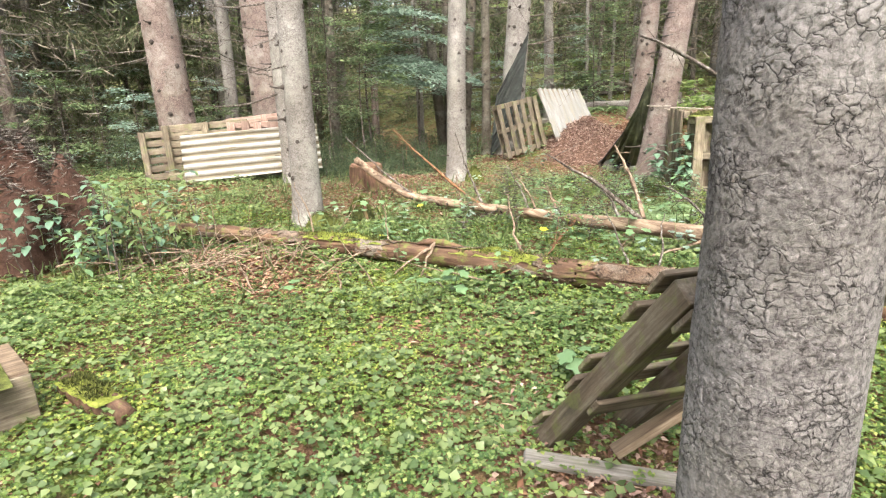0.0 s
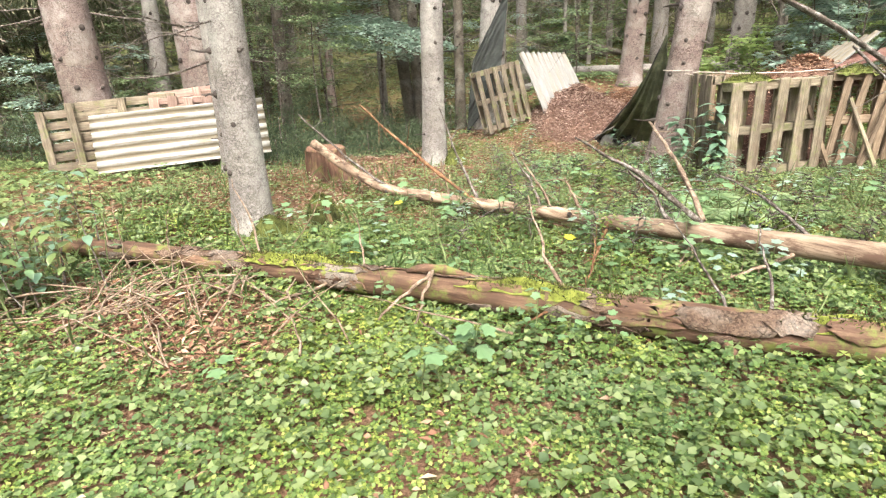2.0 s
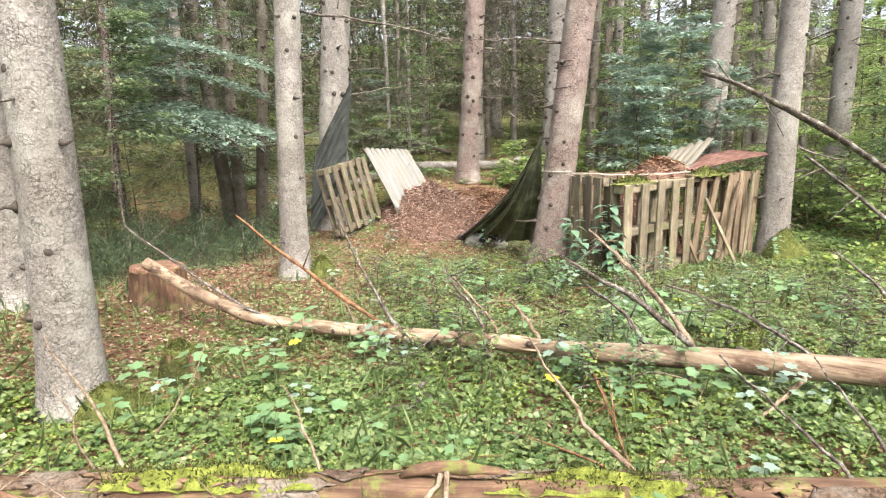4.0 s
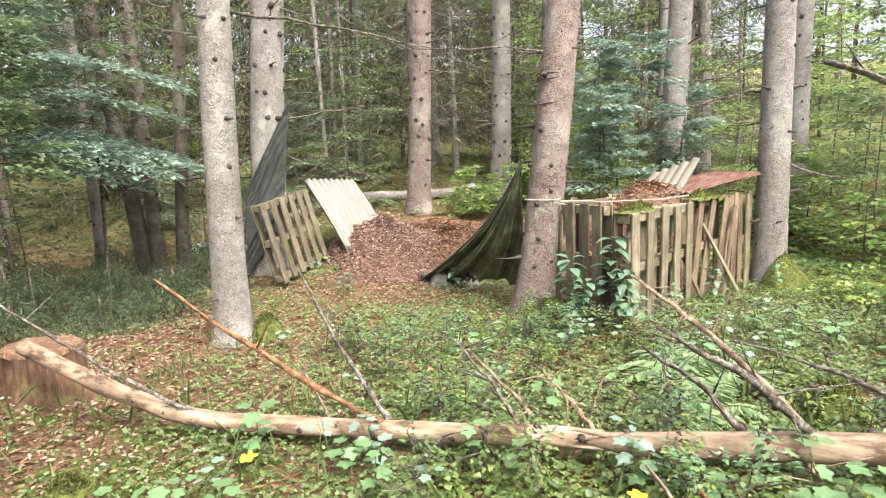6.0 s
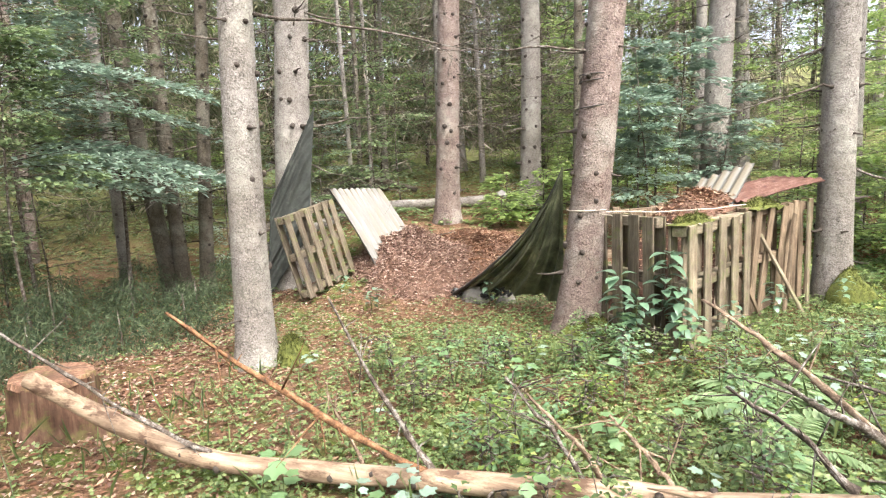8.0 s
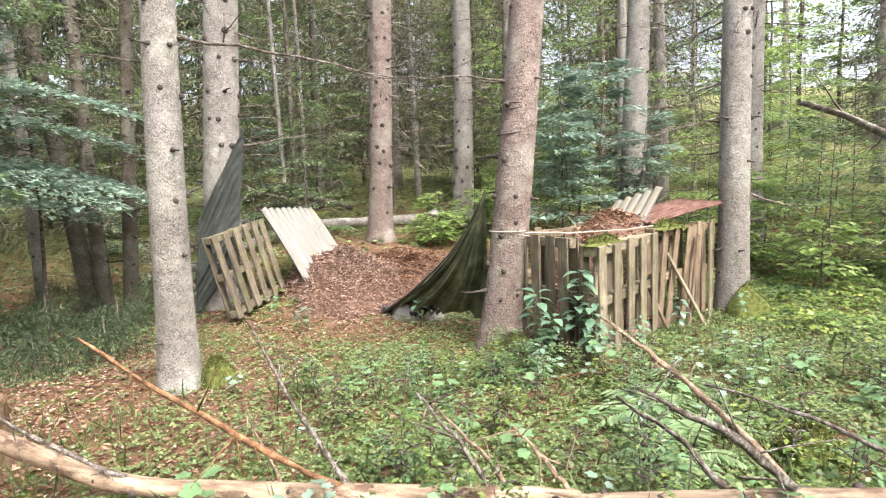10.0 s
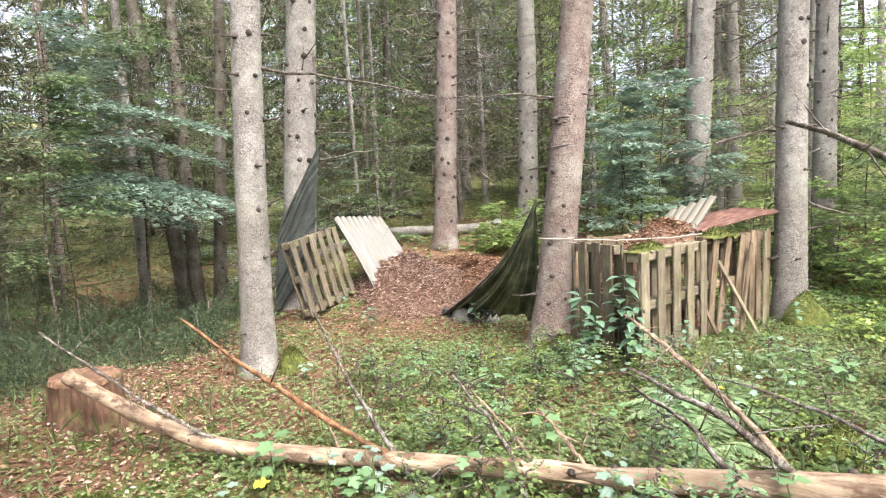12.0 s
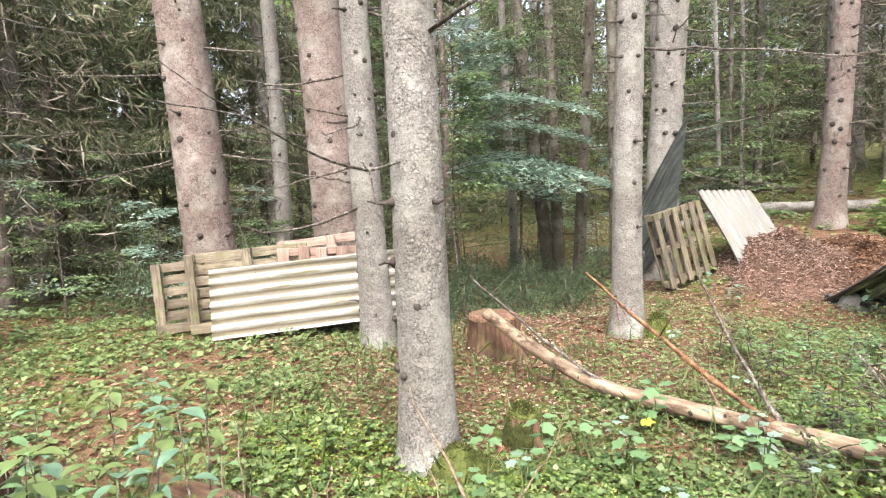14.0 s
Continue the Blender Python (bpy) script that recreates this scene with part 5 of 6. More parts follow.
for k, (x, y) in enumerate(((-13, 10.5), (-14.5, 13.5), (-12, 15.5), (-15.5, 8), (-11.2, 12.6), (-13.5, 6.5), (-9.5, 17.0), (-5.5, 19.5), (-16, 11))):
    if k == 0:
        fine = thing("bushy_spruce", "bushy spruce with fine hanging grey-green boughs", "tree", "bushy spruces at the edge", G(x, y))
        rod("trunk", [(0, 0, -0.3), (0.02, 0, 4), (0, 0.02, 9.5)], [0.12, 0.08, 0.01], BARK_DARK, fine, 8)
        v, f = crown_arrays(0.5, 10.0, 2.5, 11000, 310, 1.3, 1.3)
        mesh_object("crown", v, f, SPRUCE, fine)
    else:
        copy_thing(fine, G(x, y) @ pose(0, 0, 0, 0, 0, 77 * k))
# slim pale trunks seen between the near ones
for k, (x, y, r) in enumerate(((2.9, 14.2, 0.09), (4.2, 16.0, 0.12), (6.2, 15.2, 0.13), (7.0, 15.8, 0.11), (8.2, 16.8, 0.12), (8.9, 14.6, 0.14), (-0.9, 17.5, 0.06), (-0.6, 18.2, 0.05), (-1.2, 16.6, 0.05), (1.6, 18.5, 0.07), (7.4, 8.6, 0.2), (-7.2, 11.0, 0.13), (-6.6, 12.5, 0.11), (-8.6, 11.4, 0.15), (-5.2, 14.5, 0.09))):
    spruce(x, y, r, 14, (tr.uniform(-0.02, 0.02), 0), BARK_GREY if k % 3 else BARK_DARK, 200 + k, 7, 8, "slim grey spruce in the wood behind", 5.5, group="slim spruces behind")


# ---- broadleaved saplings and shrubs ----
def spray_arrays(o, d, length, leaf, n, r, droop=0.15, spread=0.5):
    """A flat fan of leaves along a twig, as beech and hazel hold them."""
    d = np.asarray(d, float)
    d = d / np.linalg.norm(d)
    side = np.cross(d, (0, 0, 1))
    side /= np.linalg.norm(side) + 1e-9
    t = r.uniform(0.12, 1.0, n)
    w = r.normal(0, 0.42, n) * spread * length * (0.25 + 0.75 * np.sin(np.pi * np.clip(t, 0, 0.95)))
    base = np.asarray(o) + d * (t * length)[:, None] + side * w[:, None]
    base[:, 2] += r.normal(0, 0.025, n) - droop * length * t**2 - 0.10 * np.abs(w)
    along = d + side * (np.sign(w) * r.uniform(0.2, 1.1, n))[:, None] + r.normal(0, 0.22, (n, 3))
    along[:, 2] -= 0.18
    up = np.array([0, 0, 1.0]) + r.normal(0, 0.2, (n, 3))
    ln = leaf * r.uniform(0.7, 1.25, n)
    return leaf_arrays(base, along, up, ln, ln * r.uniform(0.5, 0.68, n), 0.10)


def sapling(m, height, sprays, label, material, leaf=0.06, seed=0, reach=1.0, per=60, lean=(0, 0), stem_r=0.02, toward=None, group="broadleaved saplings", low=0.25, extra=()):
    """A young broadleaved tree: thin stem, side twigs, leaves in flat layers."""
    r = np.random.default_rng(seed)
    root = thing("sapling", label, "sapling", group, m)
    zs = np.linspace(-0.1, height, 12)
    stem = np.stack([lean[0] * zs + 0.03 * np.sin(zs * 2 + seed), lean[1] * zs + 0.03 * np.cos(zs * 1.7), zs], 1)
    rod("stem", stem, np.linspace(stem_r, stem_r * 0.25, 12), TWIG, root, 7, 0.05, seed)
    twigs, leaves = [], []
    for k in range(sprays):
        z = height * (low + (1.02 - low) * (k + r.uniform(0, 0.8)) / sprays)
        a = r.uniform(0, 6.283) if toward is None else toward + r.normal(0, 0.75)
        ln = reach * r.uniform(0.55, 1.1) * (1.15 - 0.65 * z / height)
        d = np.array([math.cos(a), math.sin(a), r.uniform(0.0, 0.35)])
        o = np.array([lean[0] * z, lean[1] * z, z])
        twigs.append(tube_arrays(bend(o, o + d * ln * 0.9, 6, 0.0, 0.012, k), np.linspace(0.007, 0.002, 6), 4, 0, k, False))
        leaves.append(spray_arrays(o, d, ln, leaf, per, r))
    for z, a, ln, n in extra:
        o, d = np.array([lean[0] * z, lean[1] * z, z]), np.array([math.cos(a), math.sin(a), 0.12])
        twigs.append(tube_arrays(bend(o, o + d * ln * 0.95, 9, 0.05, 0.015, int(n)), np.linspace(0.011, 0.003, 9), 5, 0, 3, False))
        leaves.append(spray_arrays(o, d, ln, leaf, n, r, 0.30, 0.42))
    v, f = join(twigs)
    tagged(mesh_object("twigwork", v, f, TWIG, root, "", True), kind="stuff")
    v, f = join(leaves)
    mesh_object("foliage", v, f, material, root)
    return root


# beech whose layered boughs spread over the dip
sapling(G(-5.7, 12.4), 4.4, 26, "young beech with broad layers of blue-green leaves", BEECH, 0.095, 1, 2.0, 120, (0.02, 0), 0.03, toward=0.0, low=0.45, extra=((2.25, -0.05, 2.6, 1200), (2.35, 0.2, 2.3, 700), (2.15, -0.35, 2.4, 1000), (1.95, -0.18, 1.9, 600), (2.9, 0.0, 2.3, 500), (3.3, -0.2, 2.5, 500)))
sapling(G(-5.2, 11.0), 3.4, 18, "young beech with pale layered leaves", SHRUB, 0.08, 2, 1.3, 110, (0.02, 0), 0.022, toward=-0.3, low=0.55)
sapling(G(-6.0, 11.2), 4.2, 24, "young beech with dark green leaves", SHRUB, 0.07, 3, 1.6, 130, (0.0, 0), 0.03)
sapling(G(-4.6, 12.8), 4.6, 24, "young beech with dark green leaves", SHRUB, 0.075, 4, 1.8, 120, (0.0, 0), 0.03, low=0.4)
# bush behind the pen
for k, (x, y, h, lean) in enumerate(((2.65, 11.3, 2.3, (-0.12, 0)), (3.25, 11.7, 3.1, (0.06, 0)), (2.95, 12.1, 2.8, (-0.04, 0)), (3.7, 11.5, 2.2, (0.16, 0)))):
    sapling(G(x, y), h, 20, "dense young beech with blue-green leaves behind the pen", BEECH, 0.10, 5 + 40 * k, 0.95, 85, lean, 0.02, low=0.35)
sapling(G(3.5, 12.6), 2.9, 22, "dense young beech with blue-green leaves behind the pen", BEECH, 0.07, 6, 1.2, 120, (0, 0), 0.025, low=0.35)
shr = [(-0.9, 14.9, 2.6, SHRUB), (-0.2, 16.4, 3.4, SHRUB), (1.3, 13.6, 0.75, SHRUB_BRIGHT), (1.9, 13.4, 0.8, SHRUB_BRIGHT), (0.95, 12.9, 0.5, SHRUB_BRIGHT), (2.4, 13.9, 0.9, SHRUB_BRIGHT), (4.9, 10.4, 1.5, SHRUB_BRIGHT), (5.6, 9.6, 2.2, SHRUB), (5.2, 11.4, 2.0, SHRUB_BRIGHT), (6.2, 10.3, 2.4, SHRUB), (6.9, 9.2, 2.9, SHRUB_BRIGHT), (6.3, 8.0, 2.3, SHRUB), (7.6, 10.8, 3.4, SHRUB), (8.4, 9.5, 3.2, SHRUB_BRIGHT), (8.0, 12.4, 3.6, SHRUB_BRIGHT), (5.8, 13.4, 3.0, SHRUB_BRIGHT), (7.2, 14.0, 3.6, SHRUB), (9.6, 11.6, 3.8, SHRUB), (9.4, 7.4, 3.0, SHRUB), (7.9, 6.4, 2.4, SHRUB_BRIGHT), (10.5, 9.0, 3.8, SHRUB_BRIGHT), (4.2, 14.6, 2.8, SHRUB_BRIGHT), (10.8, 13.5, 4.4, SHRUB_BRIGHT), (9.0, 15.0, 4.2, SHRUB_BRIGHT), (12.2, 11.2, 4.4, SHRUB), (5.6, 7.9, 0.8, SHRUB_BRIGHT), (6.4, 8.9, 1.0, SHRUB_BRIGHT), (5.0, 9.2, 0.9, SHRUB_BRIGHT), (7.2, 7.6, 1.1, SHRUB), (6.0, 11.0, 1.3, SHRUB_BRIGHT), (7.6, 9.6, 1.4, SHRUB_BRIGHT), (4.6, 11.2, 1.0, SHRUB), (8.6, 8.2, 1.5, SHRUB)]
for k, (x, y, h, mt) in enumerate(shr):
    sapling(G(x, y), h, 16, "broadleaved shrub with bright green leaves" if mt is SHRUB_BRIGHT else "broadleaved shrub with mid-green leaves", mt, 0.085 if h > 1 else 0.13, 20 + k, 0.55 * h**0.7 + 0.3, 70 if h > 1 else 22, (0, 0), 0.016, group="shrubs at the clearing's edge", low=0.12)
left = [(-8.8, 8.9, 1.6), (-9.6, 8.0, 1.8), (-10.3, 9.4, 2.4), (-9.0, 10.6, 2.0), (-8.0, 10.2, 1.4), (-10.8, 7.2, 2.0), (-11.5, 8.6, 2.6), (-7.6, 11.8, 2.2), (-9.8, 12.2, 3.0), (-6.9, 10.4, 1.3), (-6.0, 13.6, 2.6), (-7.9, 14.0, 3.0), (-3.6, 15.4, 2.4), (-2.4, 15.0, 1.8), (-5.0, 16.0, 2.8), (-11.8, 11.0, 3.2), (-12.6, 6.2, 2.8), (-9.0, 6.2, 1.0), (-1.8, 17.2, 2.6)]
for k, (x, y, h) in enumerate(left):
    sapling(G(x, y), h, 16, "shady shrub with dark green leaves", SHRUB if k % 3 else BEECH, 0.075, 60 + k, 0.5 * h**0.7 + 0.4, 75, (0, 0), 0.016, group="shrubs in the shade", low=0.08)
# taller broadleaved trees that close the view with light foliage
far_b = [sapling(G(9.5, 20), 8.5, 34, "tall broadleaved tree with bright hanging foliage", SHRUB_BRIGHT, 0.17, 120, 2.6, 80, (0, 0), 0.07, group="broadleaved trees of the wood", low=0.12), sapling(G(-3, 23), 8.0, 34, "tall broadleaved tree with mid-green foliage", SHRUB, 0.17, 121, 2.6, 80, (0, 0), 0.07, group="broadleaved trees of the wood", low=0.10)]
fr = np.random.default_rng(5)
for x, y, k in ((5, 21, 0), (13, 18, 0), (15, 13, 0), (16, 8, 0), (12, 24, 0), (2, 24, 1), (-7, 22, 1), (-11, 19, 1), (-14, 14, 1), (-15, 9, 1), (7, 27, 0), (-2, 29, 1), (18, 22, 0), (-18, 20, 1), (-6, 28, 1), (20, 14, 0), (0, 20.5, 1), (-17, 5, 1), (13.5, 5, 0), (17, 30, 0), (8.5, 33, 0)):
    copy_thing(far_b[k], G(x, y) @ pose(0, 0, 0, 0, 0, fr.uniform(0, 360)) @ Matrix.Scale(1, 4))
for k in range(24):
    a, d = -1.1 + 1.5 * k / 23, fr.uniform(17, 33)
    copy_thing(far_b[0 if k % 4 else 1], G(-1 + d * math.sin(a), 6 + d * math.cos(a)) @ pose(0, 0, 0, 0, 0, 53 * k) @ Matrix.Scale(fr.uniform(0.9, 1.5), 4))
for k in range(30):
    x, y = fr.uniform(-9, 10), fr.uniform(16.5, 26)
    sapling(G(x, y), fr.uniform(0.7, 1.6), 12, "low broadleaved shrub on the wood's floor", (SHRUB, SHRUB_BRIGHT, SHRUB)[k % 3], 0.10, 700 + k, 0.9, 60, (0, 0), 0.012, group="low shrubs of the wood", low=0.05)
for k in range(26):
    a, d = 0.0 + 1.25 * k / 25, fr.uniform(30, 42)
    copy_thing(far_b[0 if k % 5 else 1], G(-1 + d * math.sin(a), 6 + d * math.cos(a)) @ pose(0, 0, 0, 0, 0, 71 * k) @ Matrix.Scale(fr.uniform(1.4, 2.0), 4))
for k in range(26):
    x, y = fr.uniform(3.5, 15), fr.uniform(13.5, 24)
    sapling(G(x, y), fr.uniform(1.6, 4.2), 18, "broadleaved shrub with bright green leaves", SHRUB_BRIGHT if k % 3 else SHRUB, 0.10, 800 + k, 1.4, 70, (0, 0), 0.014, group="bright shrubs of the wood", low=0.05)
# low boughs on the brow
for k, (x, y, h) in enumerate(((-4.6, 9.6, 0.5), (-5.4, 9.9, 0.65), (-4.0, 10.1, 0.45), (-6.2, 9.7, 0.7), (-5.0, 9.0, 0.35), (-3.5, 10.6, 0.5), (-6.6, 9.2, 0.5), (-4.9, 10.9, 0.8), (-5.7, 11.0, 1.0), (-6.5, 11.4, 1.1), (-4.3, 11.6, 0.75), (-5.2, 12.0, 0.9), (-6.1, 12.6, 1.2), (-7.3, 10.6, 1.1), (-3.6, 11.8, 0.5), (-7.9, 9.4, 0.9), (-8.6, 8.3, 0.9), (-3.2, 12.6, 0.6), (-4.6, 13.2, 0.8))):
    root = thing("low_spruce", "low young spruce with dark spreading boughs", "young spruce", "low spruces on the brow", G(x, y))
    r = np.random.default_rng(90 + k)
    v, f = crown_arrays(0.05, h * 0.85, 0.8, 1500, 90 + k, 0.42)
    rod("stem", [(0, 0, -0.05), (0.01, 0, h * 0.5), (0, 0.01, h)], [0.014, 0.01, 0.004], TWIG, root, 6)
    mesh_object("foliage", v, f, SPRUCE_DARK, root)

# ---- ground cover ----
def scatter(n, box, keep, r):
    x, y = r.uniform(box[0], box[1], n), r.uniform(box[2], box[3], n)
    k = r.uniform(0, 1, n) < keep(x, y)
    return x[k], y[k]


def lushness(x, y):
    """How thickly the herbs grow: brown patches on the brow, round stumps and heaps, by the lean-to."""
    g = 0.93 + 0.35 * wob(x, y, 2.6, 0.9)
    g = g * (1 - 0.54 * sstep(6.2, 7.4, y) * (1 - sstep(-2.2, -0.9, x))) * (1 - 0.5 * sstep(5.4, 6.2, y) * (1 - sstep(-3.4, -2.4, x)))
    g = g * (1 - 0.72 * np.exp(-(((x + 3.6) / 1.5) ** 2 + ((y - 8.9) / 1.4) ** 2)))
    g = g * (1 - 0.95 * np.exp(-(((x + 1.2) / 1.6) ** 2 + ((y - 10.4) / 1.2) ** 2)))
    g = g * (1 - 0.92 * np.exp(-(((x + 3.3) / 1.15) ** 2 + ((y - 4.1) / 0.62) ** 2)))
    g = g * (1 - 0.85 * np.exp(-(((x - 0.15) / 0.8) ** 2 + ((y - 1.95) / 0.5) ** 2)))
    g = g * (1 - 0.7 * np.exp(-(((x + 3.3) / 0.7) ** 2 + ((y - 6.6) / 0.6) ** 2)))
    return np.clip(g, 0, 1)


def trefoils(n, box, size, high, name, label, material, seed, keep=lushness):
    """Wood sorrel: three small blades on each stalk, all in one sheet of stuff."""
    r = np.random.default_rng(seed)
    x, y = scatter(n, box, keep, r)
    m = len(x)
    z = ground_z(x, y) + r.uniform(0.2, 1.0, m) * high * (0.7 + 0.5 * wob(x, y, 3.3, 2.0))
    c = np.stack([x, y, z], 1)
    a0 = r.uniform(0, 6.283, m)
    tilt = r.normal(0, 0.28, (m, 3)) + np.array([0, 0, 1.0])
    out = []
    for k in range(3):
        a = a0 + k * 2.094
        al = np.stack([np.cos(a), np.sin(a), r.normal(-0.12, 0.2, m)], 1)
        ln = size * r.uniform(0.7, 1.25, m)
        out.append(leaf_arrays(c, al, tilt, ln, ln * 1.05, 0.12))
    v, f = join(out)
    ob = mesh_object(name, v, f, material)
    return tagged(ob, label, "ground plants", kind="stuff")


trefoils(84000, (-4.6, 2.6, 0.6, 6.0), 0.0190, 0.080, "wood_sorrel", "carpet of bright yellow-green wood sorrel", CLOVER, 1)
trefoils(62000, (-5.5, 4.8, 6.0, 11.0), 0.024, 0.10, "wood_sorrel", "carpet of wood sorrel and low herbs", HERB, 2)
trefoils(9000, (-4.6, 2.6, 0.6, 6.0), 0.04, 0.12, "low_herbs", "low dark-green herbs among the sorrel", HERB, 3)
trefoils(26000, (-14, 16, 6.0, 24.0), 0.06, 0.14, "low_herbs", "low herbs on the wood's floor", HERB, 4, lambda x, y: np.where((x > -5.5) & (x < 4.8) & (y < 11), 0, 0.8 + 0.4 * wob(x, y, 1.3, 0.3)))
trefoils(17000, (3.0, 12.0, 3.0, 14.0), 0.055, 0.16, "low_herbs", "pale green herbs beyond the pen", CLOVER, 5, lambda x, y: np.clip(0.7 + 0.4 * wob(x, y, 1.6, 0.3), 0, 1))
trefoils(22000, (-11, 12, -7, 6.0), 0.05, 0.10, "low_herbs", "low herbs round the glade", HERB, 15, lambda x, y: np.where((x > -4.6) & (x < 2.6) & (y > 0.6), 0, np.clip(0.75 + 0.5 * wob(x, y, 1.3, 0.3), 0, 1)))
trefoils(9000, (-9.0, -4.6, 1.0, 8.5), 0.035, 0.12, "low_herbs", "low herbs and moss by the stacked pallets", HERB, 6, lambda x, y: np.clip(0.6 + 0.5 * wob(x, y, 1.9, 0.3), 0, 1))


def needle_cover(n, box, name, label, seed, keep, size=(0.03, 0.08), lift=0.012, material=NEEDLES):
    r = np.random.default_rng(seed)
    x, y = scatter(n, box, keep, r)
    m = len(x)
    b = np.stack([x, y, ground_z(x, y) + r.uniform(0.0, 2.0, m) * lift], 1)
    v, f = leaf_arrays(b, rand_dirs(m, 0.12, r), np.array([0, 0, 1.0]) + r.normal(0, 0.4, (m, 3)), r.uniform(*size, m), r.uniform(0.010, 0.028, m), 0.15)
    return tagged(mesh_object(name, v, f, material), label, "leaf litter", kind="stuff")


needle_cover(36000, (-6.0, 3.0, 0.6, 13.0), "needle_litter", "red-brown needles and dead leaves on the floor", 7, lambda x, y: 0.25 + 0.75 * (1 - lushness(x, y)))
needle_cover(6500, (-4.7, -2.2, 3.4, 4.8), "needle_litter", "brown needles and chips round the brushwood", 17, lambda x, y: 1 - lushness(x, y), (0.03, 0.09), 0.02)
for k, (pts, off) in enumerate(((L1, 0.14), (L2, 0.09))):
    trefoils(9000 if k == 0 else 6000, (-4.2, 2.6, 3.2, 7.4), 0.028, 0.17, "low_herbs", "herbs growing tall along a fallen trunk", (CLOVER, HERB)[k], 40 + k, lambda x, y, pts=pts, off=off: np.where(np.abs(np.interp(x, [p[0] for p in pts], [p[1] for p in pts]) - off - 0.14 - y) < 0.14, 1.0, 0.0) * lushness(x, y))
needle_cover(17000, (-5.0, 0.6, 5.6, 12.0), "leaf_litter", "reddish dead leaves and needles on the brow", 18, lambda x, y: np.clip(1.25 * (1 - lushness(x, y)) - 0.2, 0, 1), (0.015, 0.045), 0.02, LEAFDRY)
needle_cover(7000, (-0.9, 1.4, 1.2, 2.9), "leaf_litter", "reddish leaves and bark chips under the leaning pallet", 19, lambda x, y: np.clip(1.3 * (1 - lushness(x, y)) - 0.25, 0, 1), (0.02, 0.06), 0.015, LEAFDRY)
needle_cover(9000, (-10.0, -3.0, 5.0, 13.0), "needle_litter", "red-brown needles beneath the stout spruces", 8, lambda x, y: np.full_like(x, 0.8), (0.04, 0.10))
needle_cover(9000, (-12.0, 12.0, 12.0, 22.0), "needle_litter", "brown litter on the wood's floor", 9, lambda x, y: np.full_like(x, 0.8), (0.06, 0.16))


def grass(n, box, name, label, seed, keep, length=(0.12, 0.35), material=STEM):
    r = np.random.default_rng(seed)
    x, y = scatter(n, box, keep, r)
    m = len(x)
    b = np.stack([x, y, ground_z(x, y) - 0.005], 1)
    al = rand_dirs(m, 0.0, r) * r.uniform(0.1, 0.9, m)[:, None] + np.array([0, 0, 1.0])
    v, f = leaf_arrays(b, al, rand_dirs(m, 0.3, r), r.uniform(*length, m), r.uniform(0.004, 0.009, m), 0.1)
    return tagged(mesh_object(name, v, f, material), label, "grass", kind="stuff")


grass(1100, (-5.2, -2.6, 3.2, 8.5), "grass", "thin pale grass blades among the herbs", 10, lambda x, y: 0.5 + 0.5 * wob(x, y, 2.2, 0.1), (0.10, 0.28), HERB)
grass(1400, (-2.6, 3.0, 4.4, 8.5), "grass", "thin grass blades among the herbs", 11, lambda x, y: 0.4 + 0.5 * wob(x, y, 2.2, 0.6), (0.10, 0.3), HERB)


# ---- seedlings, broad-leaved plants, ferns ----
def lobed_leaf(size, lobes=5, depth=0.35, cup=0.12):
    """A lobed blade lying in x, with its stalk at the origin; slightly cupped."""
    n = lobes * 4
    a = np.linspace(-2.7, 2.7, n)
    rad = size * (0.55 + 0.12 * np.cos(a)) * (1 - depth * 0.5 + depth * 0.5 * np.cos(a * lobes * 2 * math.pi / 5.4))
    x = size * 0.42 + rad * np.cos(a)
    y = rad * np.sin(a)
    z = -cup * (x**2 + y**2) / size + 0.10 * np.abs(y)
    v = np.concatenate([[[0, 0, 0]], np.stack([x, y, z], 1)])
    k = np.arange(1, n)
    return v, np.stack([np.zeros_like(k), k, k + 1], 1)


def oval_leaf(size, width=0.58):
    t = np.linspace(0, 1, 6)
    w = size * width * 0.5 * np.sin(np.pi * t**0.85)
    x = size * t
    z = 0.10 * size * np.sin(np.pi * t) - 0.22 * size * t**2
    mid = np.stack([x, 0 * x, z - 0.03 * size], 1)
    l = np.stack([x, w, z + 0.02 * size], 1)
    r_ = np.stack([x, -w, z + 0.02 * size], 1)
    v = np.concatenate([l, mid, r_])
    k = np.arange(5)
    f = np.concatenate([np.stack([k, k + 6, k + 7, k + 1], 1), np.stack([k + 6, k + 12, k + 13, k + 7], 1)])
    return v, f


LEAF_MESH = {}


def leaf_object(kind, size, material, parent, m):
    key = (kind, round(size, 3), material.name)
    if key not in LEAF_MESH:
        v, f = lobed_leaf(size) if kind == "lobed" else oval_leaf(size)
        LEAF_MESH[key] = mesh_object("leaf", v, f, material, parent, "", True)
        LEAF_MESH[key].matrix_basis = m
        return LEAF_MESH[key]
    return share(LEAF_MESH[key], parent, m)


